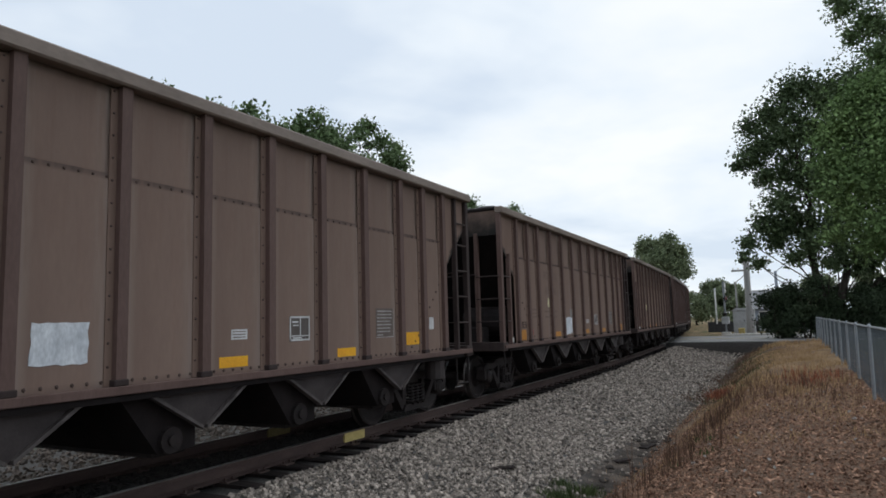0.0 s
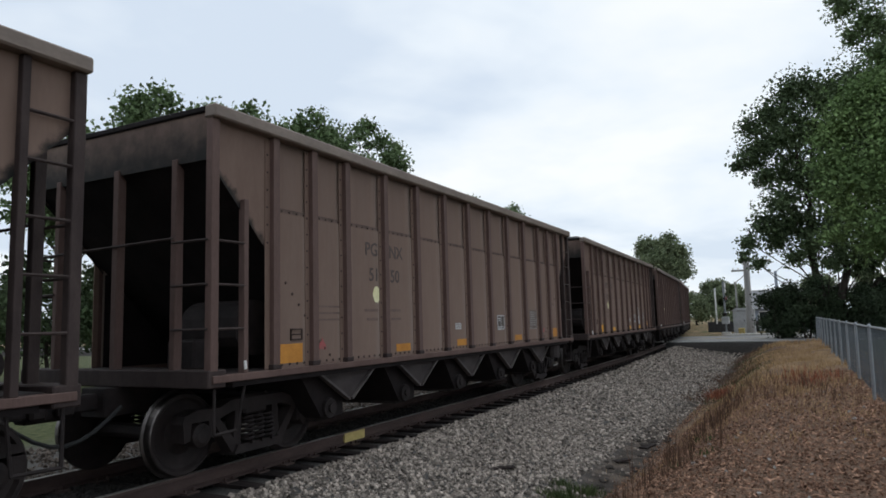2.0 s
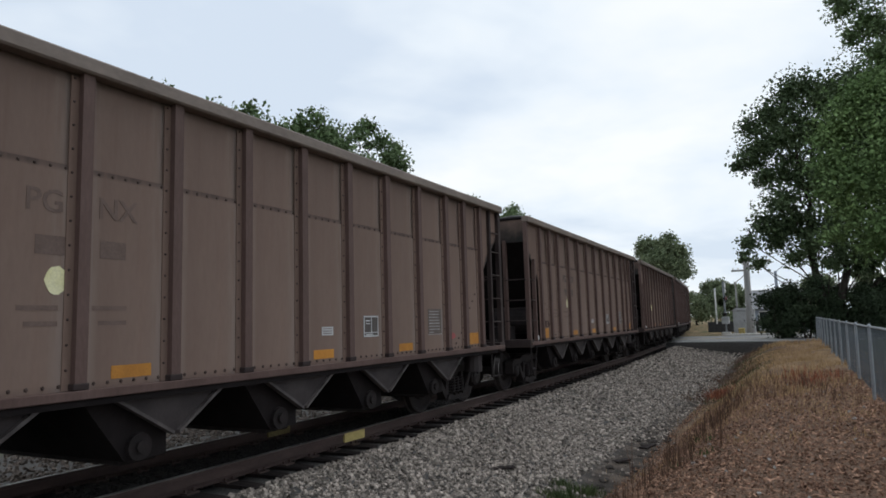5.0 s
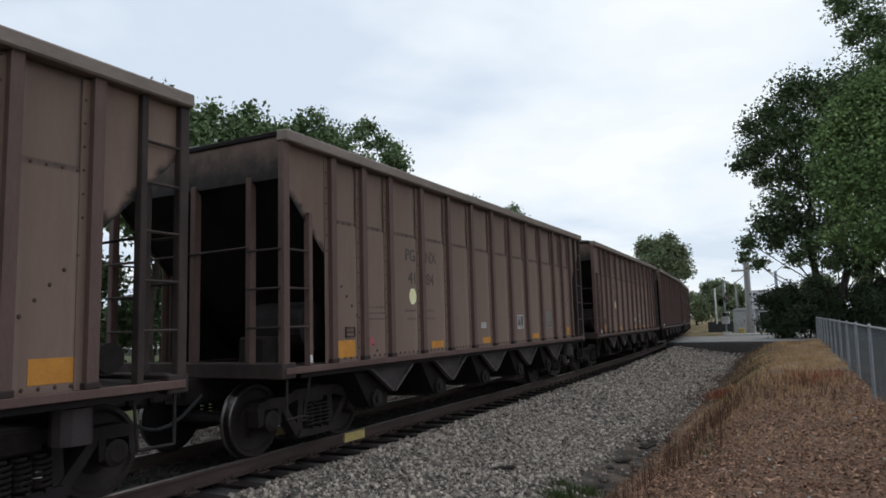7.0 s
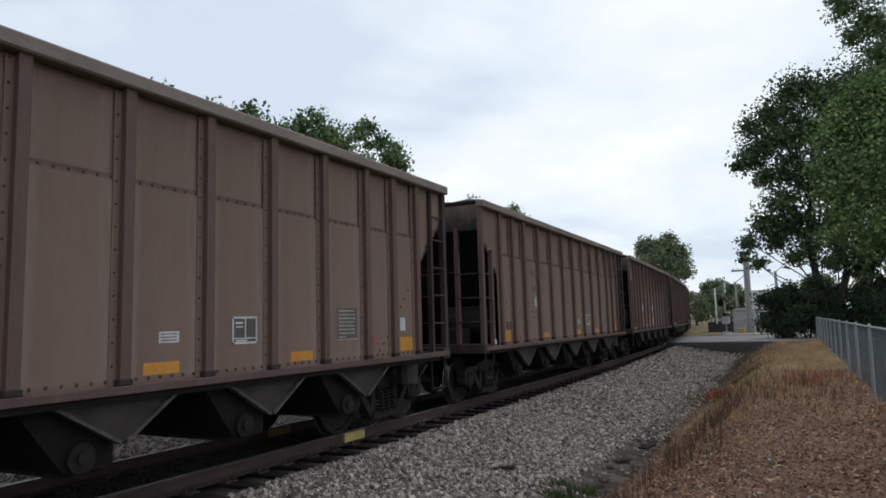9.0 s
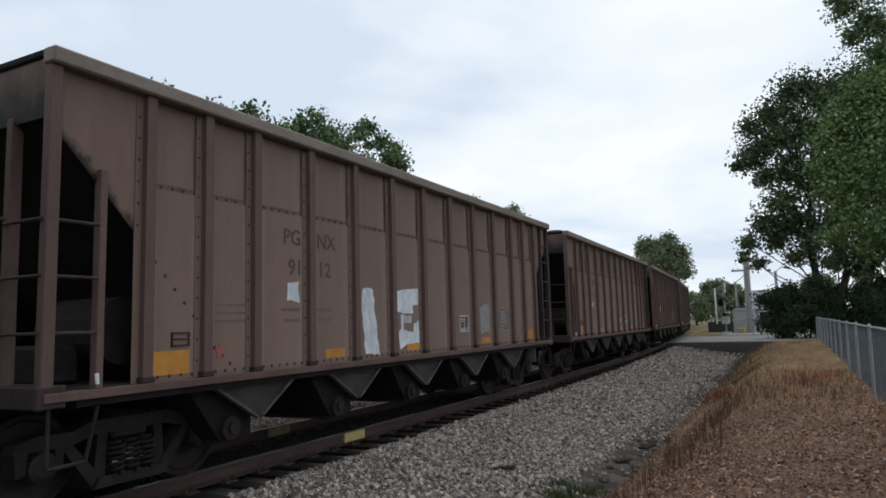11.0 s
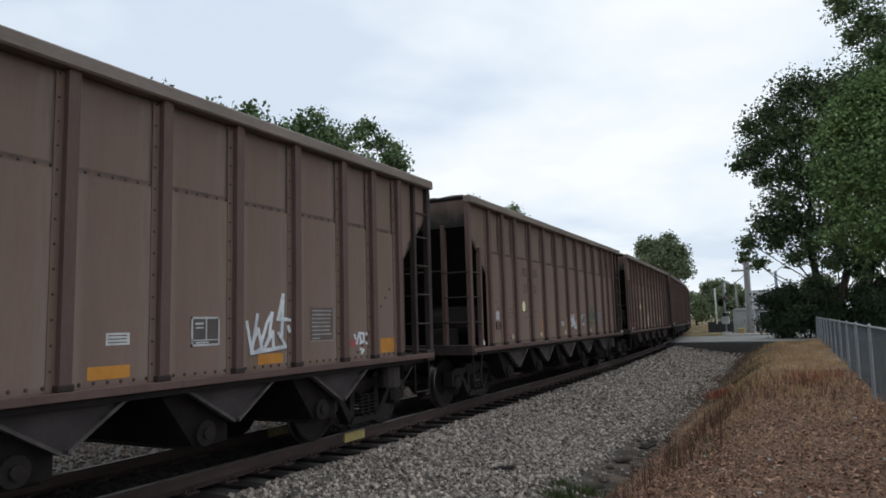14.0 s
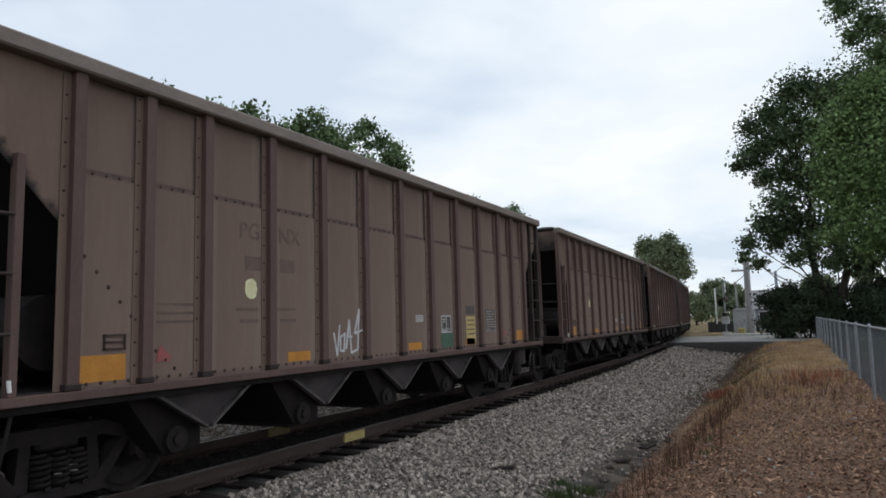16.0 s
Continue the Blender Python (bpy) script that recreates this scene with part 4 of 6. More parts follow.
    # distant belt
    for i, (x, y, h) in enumerate(((-16, 132, 6.5), (-12.5, 130, 8.8), (-10.0, 134, 8.2), (-7.2, 130, 6.8), (-4.0, 128, 5.6), (-20, 128, 7), (-26, 130, 10), (-34, 132, 11), (-1, 132, 6), (4, 130, 9), (11, 132, 11))):
        cl = ball_of_clumps(x, y, 1.0, h - 0.9, 2.6, 26, 1.15, 600 + i)
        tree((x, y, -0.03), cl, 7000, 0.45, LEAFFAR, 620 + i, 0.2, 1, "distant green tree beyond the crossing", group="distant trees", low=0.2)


def build_hedge():
    rng = random.Random(9)
    cl = [(x + rng.uniform(-0.8, 0.8), rng.uniform(-1, 1), rng.uniform(0.8, 2.6), rng.uniform(0.9, 1.5)) for x in np.arange(-75, 60, 1.6)]
    v, f = leaf_cloud(cl, 16000, 0.5, 71)
    v[:, 2] = np.maximum(v[:, 2], 0.02)
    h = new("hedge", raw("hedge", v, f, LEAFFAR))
    h.matrix_basis = pose(0, 124, -0.03)
    tagged(h, "long green hedge far beyond the crossing", "hedge")


# ---- road crossing ----
def build_crossing():
    # instrument cabinet
    cab = new("signal_cabinet")
    cab.matrix_basis = pose(-3.85, 64.0, 0)
    tagged(cab, "light grey metal signal cabinet beside the crossing", "cabinet")
    part("body", box(bit(), -0.85, 0.85, -0.7, 0.7, 0.1, 2.0, 0.02), CABINET, cab)
    part("roof", prism(bit(), [(-0.95, 2.0), (0.95, 2.0), (0.6, 2.2), (-0.6, 2.2)], "y", -0.8, 0.8), CABINET, cab)
    door = part("door", box(bit(), -0.6, 0.1, -0.725, -0.7, 0.3, 1.85, 0.008), CABINET, cab)
    part("handle", box(bit(), 0.0, 0.05, -0.76, -0.725, 1.0, 1.2), BLACKPAINT, door, "black handle")
    part("vent", box(bit(), 0.3, 0.7, -0.715, -0.7, 1.4, 1.7), WHITEPAINT, cab, "pale louvred vent")
    part("base", box(bit(), -0.9, 0.9, -0.75, 0.75, -0.1, 0.1), CONCRETE, cab, "concrete base")
    # utility pole
    pole = new("utility_pole")
    pole.matrix_basis = pose(-3.3, 61.8, 0)
    tagged(pole, "weathered grey utility pole with a crossarm and wires", "utility pole")
    part("shaft", tube(bit(), (0, 0, -0.2), (0.03, 0, 6.2), 0.28, 12, 0.23), POLE, pole)
    part("crossarm", box(bit(), -1.15, 0.3, -0.12, 0.0, 5.25, 5.4, 0.01), POLE, pole)
    part("lamp_arm", tube(bit(), (0.1, 0, 5.5), (1.9, -0.2, 6.1), 0.14, 8, 0.09), POLE, pole, "grey sloping bracket arm")
    part("transformer", tube(bit(), (0.0, 0.45, 4.6), (0.0, 0.45, 5.4), 0.22, 12), POLE, pole)
    for x in (-1.0, -0.6, 0.2):
        part("insulator", tube(bit(), (x, -0.06, 5.4), (x, -0.06, 5.56), 0.05, 8), WHITEPAINT, pole)
    # thin far pole and wire mast
    for x, y, h, r, m, lab in ((-1.25, 70, 5.6, 0.16, SIDING, "blue grey thin pole behind the bushes"), (-4.5, 66, 4.6, 0.09, POLE, "thin pale grey lamp post beside the crossing")):
        p = new("post")
        p.matrix_basis = pose(x, y, 0)
        tagged(p, lab, "post", "posts by the crossing")
        part("shaft", tube(bit(), (0, 0, -0.1), (0, 0, h), r, 10, 0.8 * r), m, p)
        part("bracket", tube(bit(), (0, 0, h - 0.1), (1.0, 0, h + 0.7), 0.04, 6), m, p)
    # crossing signals with flashing lamps and a raised gate arm
    for x, y, gate in ((-5.05, 60.3, 0.82), (-13.2, 43.6, 0.8)):
        s = new("crossing_signal")
        s.matrix_basis = pose(x, y, 0, 0, 0, 90)
        tagged(s, "railway crossing signal with lamps and raised white gate arm", "crossing signal", "crossing signals")
        part("foundation", box(bit(), -0.35, 0.35, -0.35, 0.35, -0.15, 0.25, 0.03), CONCRETE, s, "concrete foundation")
        part("mast", tube(bit(), (0, 0, 0.2), (0, 0, 4.4), 0.085, 10), GALV, s)
        part("mechanism", box(bit(), -0.3, 0.3, -0.28, 0.28, 0.9, 1.5, 0.03), CABINET, s)
        part("counterweight", box(bit(), -0.75, 0.75, -0.12, 0.12, 1.55, 1.8, 0.03), GRIME, s)
        bm = bit()
        for sgn in (1, -1):
            q = prism(bit(), [(-0.6, -0.11), (0.6, -0.11), (0.6, 0.11), (-0.6, 0.11)], "y", -0.14, -0.12)
            q.transform(pose(0, 0.005 * sgn, 3.9, 0, 40 * sgn, 0))
            me = bpy.data.meshes.new("tmp")
            q.to_mesh(me)
            q.free()
            bm.from_mesh(me)
            bpy.data.meshes.remove(me)
        part("crossbuck", bm, WHITEPAINT, s, "white crossed boards")
        part("lamp_bar", box(bit(), -0.5, 0.5, -0.05, 0.05, 2.95, 3.05), BLACKPAINT, s)
        for lx in (-0.45, 0.45):
            lamp = part("lamp", lathe_disc(lx, -0.1, 3.0, 0.28), BLACKPAINT, s, "round black lamp hood")
            part("lens", lathe_disc(lx, -0.16, 3.0, 0.12), REDLENS, lamp, "dark red lens")
        part("gate_arm", box(bit(), 1.45, 1.55, gate - 0.06, gate + 0.06, 0.9, 3.95, 0.01), WHITEPAINT, s, "raised white gate arm")
    # dark low wall, yellow box
    w = new("low_wall", mesh_of(box(bit(), -7.7, -2.0, 72, 72.15, -0.05, 1.0, 0.01), BLACKPAINT))
    tagged(w, "low black boarded wall beyond the crossing", "wall")
    for k in range(10):
        part("board", box(bit(), -7.66 + 0.57 * k, -7.12 + 0.57 * k, 71.97, 72.0, 0.0, 0.98, 0.006), BLACKPAINT, w)
    yb = new("yellow_bollard", mesh_of(box(bit(), -0.24, 0.24, -0.2, 0.2, 0, 0.55, 0.05), YELLOWPAINT))
    yb.matrix_basis = pose(-3.9, 60.5, 0.0)
    tagged(yb, "faded yellow utility pedestal beside the pole", "pedestal")
    # house
    h = new("house")
    h.matrix_basis = pose(-1.6, 95, 0)
    tagged(h, "small blue grey house with a grey shingle roof", "house")
    part("wall", box(bit(), -3.0, 2.4, -4, 4, -0.1, 2.4), SIDING, h)
    part("roof", prism(bit(), [(-4.6, 2.3), (4.6, 2.3), (0, 4.7)], "x", -3.4, 2.8), ROOF, h, "grey shingle roof")
    for wx in (-2.2, -0.4, 1.2):
        win = part("window", box(bit(), wx, wx + 0.9, -4.03, -4.0, 0.9, 2.0), WHITEPAINT, h)
        part("pane", box(bit(), wx + 0.08, wx + 0.82, -4.036, -4.03, 0.98, 1.92), GLASS, win)
    # culvert under the road
    bm = bit()
    n = 16
    for r0, r1, ya, yb2 in ((0.27, 0.23, 43.3, 45.0),):
        out = [[bm.verts.new((r * math.cos(2 * math.pi * i / n), y, r * math.sin(2 * math.pi * i / n))) for i in range(n)] for r, y in ((r0, ya), (r0, yb2), (r1, yb2), (r1, ya))]
        for k in range(4):
            for i in range(n):
                bm.faces.new((out[k][i], out[k][(i + 1) % n], out[(k + 1) % 4][(i + 1) % n], out[(k + 1) % 4][i]))
    c = new("culvert_pipe", mesh_of(bm, GRIME))
    c.matrix_basis = pose(-3.35, 0, -0.72)
    tagged(c, "dark culvert pipe under the road bank", "culvert")
    parked_car(-1.75, 60.8)


def lathe_disc(x, y, z, r):
    bm = bit()
    return tube(bm, (x, y - 0.03, z), (x, y + 0.03, z), r, 16)


def parked_car(x, y):
    c = new("parked_car")
    c.matrix_basis = pose(x, y, 0.0)
    tagged(c, "pale grey parked car half hidden by the bushes", "car")
    prof = [(-0.8, 0.3), (3.4, 0.3), (3.45, 0.75), (2.7, 0.9), (2.2, 1.4), (0.5, 1.42), (-0.1, 0.95), (-0.8, 0.8)]
    part("body", prism(bit(), prof, "y", -0.8, 0.8), CARPAINT, c)
    part("side_window", prism(bit(), [(0.1, 0.95), (2.5, 0.93), (2.15, 1.34), (0.55, 1.35)], "y", -0.806, -0.8), GLASS, c)
    for wx in (0.0, 2.6):
        w = part("wheel", tube(bit(), (wx, -0.82, 0.31), (wx, -0.62, 0.31), 0.31, 18), RUBBER, c, "black tyre")
        part("rim", tube(bit(), (wx, -0.83, 0.31), (wx, -0.815, 0.31), 0.18, 14), GALV, w, "silver rim")
    part("headlight", box(bit(), -0.83, -0.79, -0.7, -0.4, 0.6, 0.74), WHITEPAINT, c)


# ---- hopper cars ----
BODY, PITCH = 12.726, 14.2
HALF = BODY / 2
POSTS = (0.984, 1.71, 2.435, 3.417, 4.399, 5.381, 6.363, 7.345, 8.327, 9.309, 10.291, 11.017, 11.743)
SKIN, FACE = 1.525, 1.60
SILL0, SILL1, CHORD0, CHORD1 = 1.0, 1.127, 3.868, 4.013
AXLE_Z = 0.457


def panel(u0, u1, sgn, first=False, last=False):
    """One bay of side sheet, in two lapped courses, cut off along the end slope in the outer bays."""
    bm = bit()
    a, b = u0 - HALF, u1 - HALF
    lap = 3.04
    xa, xb = sorted((sgn * (SKIN - 0.012), sgn * SKIN))
    xc, xd = sorted((sgn * (SKIN - 0.034), sgn * (SKIN - 0.022)))
    if first or last:
        k = 3.40
        pts = [(a, CHORD0), (a, k), (b, k - (b - a)), (b, CHORD0)]
        if last:
            pts = [(a, CHORD0), (a, k - (b - a)), (b, k), (b, CHORD0)]
        prism(bm, pts, "x", xa, xb)
    else:
        box(bm, xa, xb, a, b, SILL1 - 0.02, lap)
        box(bm, xc, xd, a, b, lap - 0.03, CHORD0 + 0.02)
    return bm


def rivets(sgn):
    v, f = [], []

    def head(y, z, x, r=0.016):
        k = len(v)
        for i in range(5):
            an = 2 * math.pi * i / 5
            v.append((sgn * x, y + r * math.cos(an), z + r * math.sin(an)))
        for i in range(5):
            an = 2 * math.pi * i / 5
            v.append((sgn * (x + 0.012), y + 0.55 * r * math.cos(an), z + 0.55 * r * math.sin(an)))
        for i in range(5):
            j = (i + 1) % 5
            f.append((k + i, k + j, k + 5 + j, k + 5 + i))
        f.append(tuple(k + 5 + i for i in range(5)))

    cuts = POSTS
    for i in range(len(cuts) - 1):
        a, b = cuts[i] - HALF + 0.1, cuts[i + 1] - HALF - 0.08
        n = 6 if b - a > 0.7 else 4
        for j in range(n):
            y = a + (b - a) * (j + 0.5) / n
            head(y, 3.01, SKIN)
            head(y, 1.17, SKIN, 0.02)
    for u in POSTS:
        z = 1.3 if u not in (POSTS[0], POSTS[-1]) else 2.6
        while z < 3.85:
            head(u - HALF - 0.098, z, SKIN + 0.012, 0.014)
            z += 0.21
    for u, z in ((1.1, 2.27), (1.22, 2.14), (1.34, 2.01), (1.46, 1.88), (1.58, 1.75), (1.86, 1.42), (1.97, 1.33), (2.08, 1.24)):
        head(u - HALF, z, SKIN, 0.022)
        head(HALF - u, z, SKIN, 0.022)
    return v, f


def hopper_chute():
    bm = bit()
    prism(bm, [(-0.85, 1.02), (0.5, 1.02), (0.06, 0.62), (0.06, 0.42), (-0.40, 0.42)], "x", -1.40, 1.40)
    return bm


def wheelset_mesh():
    bm = bit()
    lathe_x(bm, [(-0.9, 0.08), (-0.66, 0.085), (0.66, 0.085), (0.9, 0.08)], 12)
    for sgn in (-1, 1):
        p = [(0.64, 0.1), (0.655, 0.30), (0.675, 0.42), (0.688, 0.485), (0.705, 0.485), (0.718, 0.459), (0.80, 0.452), (0.812, 0.44), (0.812, 0.40), (0.775, 0.37), (0.755, 0.22), (0.79, 0.15), (0.80, 0.09)]
        prof = [(sgn * x, r) for x, r in p]
        if sgn < 0:
            prof = prof[::-1]
            lathe_x(bm, prof, 32, lambda k: 1 if k in (5, 6, 7, 8) else 0)
        else:
            lathe_x(bm, prof, 32, lambda k: 1 if k in (3, 4, 5, 6) else 0)
    bmesh.ops.recalc_face_normals(bm, faces=bm.faces[:])
    return mesh_of(bm, (WHEEL, TREAD))


def side_frame():
    """Cast truck side frame, in (y, z) about the truck's centre, with its two windows open."""
    bm = bit()
    top = [(-1.15, 0.60), (-1.12, 0.68), (-0.95, 0.73), (-0.62, 0.72), (-0.45, 0.79), (0.45, 0.79), (0.62, 0.72), (0.95, 0.73), (1.12, 0.68), (1.15, 0.60)]
    prism(bm, [(-1.15, 0.60)] + top[1:-1] + [(1.15, 0.60), (0.62, 0.60), (0.42, 0.66), (-0.42, 0.66), (-0.62, 0.60)], "x", -0.09, 0.09)
    for s in (-1, 1):
        prism(bm, [(s * 0.62, 0.61), (s * 0.74, 0.62), (s * 0.42, 0.19), (s * 0.30, 0.24)], "x", -0.08, 0.08)
        prism(bm, [(s * 0.28, 0.20), (s * 0.40, 0.20), (s * 0.36, 0.67), (s * 0.26, 0.67)], "x", -0.07, 0.07)
        prism(bm, [(s * 0.70, 0.62), (s * 0.78, 0.62), (s * 0.78, 0.42), (s * 0.71, 0.40)], "x", -0.09, 0.09)
        prism(bm, [(s * 1.02, 0.62), (s * 1.14, 0.62), (s * 1.12, 0.40), (s * 1.04, 0.42)], "x", -0.09, 0.09)
    prism(bm, [(-0.42, 0.17), (0.42, 0.17), (0.36, 0.27), (-0.36, 0.27)], "x", -0.12, 0.12)
    return mesh_of(bm, GRIME)


def spring():
    """One coil of round bar."""
    bm = bit()
    n, turns = 72, 6.0
    pts = [Vector((0.072 * math.cos(2 * math.pi * turns * i / n), 0.072 * math.sin(2 * math.pi * turns * i / n), 0.27 + 0.3 * i / n)) for i in range(n + 1)]
    rings = []
    for i, p in enumerate(pts):
        out = Vector((p.x, p.y, 0)).normalized()
        rings.append([bm.verts.new(p + 0.019 * (math.cos(2 * math.pi * k / 6) * out + math.sin(2 * math.pi * k / 6) * Vector((0, 0, 1)))) for k in range(6)])
    for a, b in zip(rings, rings[1:]):
        for k in range(6):
            bm.faces.new((a[k], a[(k + 1) % 6], b[(k + 1) % 6], b[k]))
    bm.faces.new(rings[0]), bm.faces.new(rings[-1][::-1])
    bmesh.ops.recalc_face_normals(bm, faces=bm.faces[:])
    return mesh_of(bm, GRIME)


def letters(text, size):
    """The outlines of a word in the built-in font as a thin solid in the (y, z) plane, facing +x, its middle at the origin."""
    cu = bpy.data.curves.new("letters", "FONT")
    cu.body, cu.size, cu.extrude, cu.resolution_u = text, size, 0.0015, 3
    cu.offset = 0.004
    cu.align_x, cu.align_y = "CENTER", "CENTER"
    ob = new("letters", cu)
    bpy.context.view_layer.update()
    me = bpy.data.meshes.new_from_object(ob.evaluated_get(bpy.context.evaluated_depsgraph_get()))
    bpy.data.objects.remove(ob)
    bpy.data.curves.remove(cu)
    me.transform(Matrix(((0, 0, 1, 0), (1, 0, 0, 0), (0, 1, 0, 0), (0, 0, 0, 1))))
    return me


def build_hopper_car():
    """One open-top steel hopper car, its middle at the origin on the rail tops, its leading end towards -y."""
    car = new("hopper_car")
    tagged(car, "weathered brown open-top steel coal hopper car", "hopper car", "cars of the coal train")
    cuts = (0.0,) + POSTS + (BODY,)
    for sgn in (-1, 1):
        wide = mesh_of(panel(HALF - 0.491, HALF + 0.491, sgn), PAINT_BAY)
        narrow = mesh_of(panel(HALF - 0.363, HALF + 0.363, sgn), PAINT_BAY)
        for i in range(len(cuts) - 1):
            if i in (0, len(cuts) - 2):
                part("side_panel", panel(cuts[i], cuts[i + 1], sgn, i == 0, i > 0), PAINT_END, car)
            else:
                p = part("side_panel", wide if cuts[i + 1] - cuts[i] > 0.8 else narrow, None, car)
                p.matrix_basis = pose(0, (cuts[i] + cuts[i + 1]) / 2 - HALF, 0)
        bm = bit()
        x0, x1 = sorted((sgn * (SKIN - 0.002), sgn * FACE))
        box(bm, x0, x1, -0.055, 0.055, SILL1 - 0.01, CHORD0)
        xf0, xf1 = sorted((sgn * SKIN, sgn * (SKIN + 0.012)))
        shaft = set(bm.faces)
        box(bm, xf0, xf1, -0.13, 0.085, SILL1 + 0.005, CHORD0 - 0.03)
        for fc in bm.faces:
            if fc not in shaft:
                fc.material_index = 1
        xg0, xg1 = sorted((sgn * SKIN, sgn * (FACE + 0.01)))
        shaft = set(bm.faces)
        box(bm, xg0, xg1, -0.075, 0.075, SILL1 + 0.002, SILL1 + 0.06, 0.008)
        for fc in bm.faces:
            if fc not in shaft:
                fc.material_index = 2
        post = mesh_of(bm, (PAINT_POST, PAINT, DARKPAINT))
        for u in POSTS:
            part("side_post", post, None, car).matrix_basis = pose(0, u - HALF, 0)
        x0, x1 = sorted((sgn * 1.49, sgn * 1.655))
        part("top_chord", box(bit(), x0, x1, -HALF - 0.04, HALF + 0.04, CHORD0, CHORD1, 0.018), CHORD, car, "dusty top chord")
        x0, x1 = sorted((sgn * 1.42, sgn * 1.62))
        bm = box(bit(), x0, x1, -HALF, HALF, SILL0 + 0.05, SILL1, 0.006)
        # added black strip: the shadow line along the bottom of the sill
        xs = sorted((sgn * 1.42, sgn * 1.585))
        part("sill_lip", box(bit(), *xs, -HALF + 0.3, HALF - 0.3, SILL0 - 0.01, SILL0 + 0.048), SOOT_SHADE, car, "black strip painting the shadow line under the sill")
        part("side_sill", bm, PAINT_POST, car)
        v, f = rivets(sgn)
        tagged(part("riveting", raw("rivets", v, f, RIVET), None, car), "dark rusty rivet heads", kind="stuff")
    for end in (-1, 1):
        ye = end * HALF
        y0, y1 = sorted((ye, ye - end * 0.014))
        part("end_panel", box(bit(), -1.52, 1.52, y0, y1, 3.42, CHORD1 - 0.07), SMOKED, car)
        y0, y1 = sorted((ye + end * 0.03, ye - end * 0.09))
        part("end_chord", box(bit(), -1.488, 1.488, y0, y1, CHORD1 - 0.07, CHORD1 - 0.003, 0.012), SOOT_SHADE, car, "sooty black end rim")
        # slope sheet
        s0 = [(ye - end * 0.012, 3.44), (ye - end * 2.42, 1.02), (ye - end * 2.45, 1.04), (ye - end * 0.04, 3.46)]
        part("slope_sheet", prism(bit(), s0, "x", -1.51, 1.51), SOOT_SHADE, car, "sooty black sloping end sheet")
        # added black sheets that paint the enclosed shade behind the side panels
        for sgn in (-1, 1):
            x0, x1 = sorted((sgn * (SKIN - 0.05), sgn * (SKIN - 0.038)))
            part("inner_liner", box(bit(), x0, x1, *sorted((ye - end * 0.99, ye - end * 2.43)), 1.05, 2.4), SOOT_SHADE, car, "added black sheet for the shade inside the car end")
        # corner, end and inner uprights
        for x, w in ((-1.55, 0.048), (1.55, 0.048), (-1.02, 0.04), (1.02, 0.04), (0.06, 0.045)):
            y0, y1 = sorted((ye - end * 0.09, ye + end * 0.02))
            # the trailing end's uprights take the darker brown
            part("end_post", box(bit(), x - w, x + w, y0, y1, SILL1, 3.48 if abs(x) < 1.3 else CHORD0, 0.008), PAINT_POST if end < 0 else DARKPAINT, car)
        for sgn in (-1, 1):
            xa, xb = sorted((sgn * 1.50, sgn * 1.59))
            yc = ye - end * 0.50
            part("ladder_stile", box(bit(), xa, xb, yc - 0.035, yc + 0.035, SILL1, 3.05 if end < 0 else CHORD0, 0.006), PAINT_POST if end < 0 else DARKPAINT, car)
            if end > 0:
                for z in (3.02, 3.42):
                    part("ladder_rung", tube(bit(), (sgn * 1.575, ye - end * 0.02, z), (sgn * 1.575, yc, z), 0.016, 6), DARKPAINT, car)
            for z in (1.61, 2.08, 2.55):
                part("ladder_rung", tube(bit(), (sgn * 1.575, ye - end * 0.02, z), (sgn * 1.575, yc, z), 0.016, 6), DARKPAINT, car)
                part("end_rung", tube(bit(), (sgn * 1.02, ye + end * 0.03, z), (sgn * 1.55, ye + end * 0.03, z), 0.016, 6), DARKPAINT, car)
            # stirrup step
            bm = tube(bit(), (sgn * 1.55, ye - end * 0.08, SILL1), (sgn * 1.55, ye - end * 0.08, 0.52), 0.018, 6)
            tube(bm, (sgn * 1.55, ye - end * 0.55, SILL1), (sgn * 1.5, ye - end * 0.45, 0.52), 0.018, 6)
            tube(bm, (sgn * 1.55, ye - end * 0.08, 0.52), (sgn * 1.5, ye - end * 0.45, 0.52), 0.018, 6)
            part("stirrup_step", bm, GRIME, car)
        part("grab_bar", tube(bit(), (-1.5, ye + end * 0.03, 2.55), (1.02, ye + end * 0.03, 2.6), 0.016, 6), DARKPAINT, car)
        y0, y1 = sorted((ye - end * 0.2, ye + end * 0.05))
        part("end_sill", box(bit(), -1.6, 1.6, y0, y1, 1.0, SILL1 + 0.06, 0.012), DARKPAINT, car)
        y0, y1 = sorted((ye - end * 0.2, ye - end * 1.02))
        part("platform", box(bit(), -1.5, 1.5, y0, y1, 1.06, 1.14, 0.01), GRIME, car)
        # coupler and centre sill stub
        y0, y1 = sorted((ye - end * 1.5, ye + end * 0.2))
        part("draft_sill", box(bit(), -0.2, 0.2, y0, y1, 0.68, 1.0, 0.012), GRIME, car)
        bm = box(bit(), -0.09, 0.09, *sorted((ye + end * 0.15, ye + end * 0.55)), 0.76, 0.94, 0.02)
        box(bm, -0.16, 0.05, *sorted((ye + end * 0.5, ye + end * 0.78)), 0.70, 1.0, 0.03)
        box(bm, 0.05, 0.17, *sorted((ye + end * 0.5, ye + end * 0.68)), 0.74, 0.96, 0.03)
        part("coupler", bm, GRIME, car)
        bm = bit()
        pts = [Vector((0.35, ye + end * (0.1 + 0.64 * t), 0.8 - 0.32 * math.sin(math.pi * t * 0.5))) for t in (0, 0.25, 0.5, 0.75, 1)]
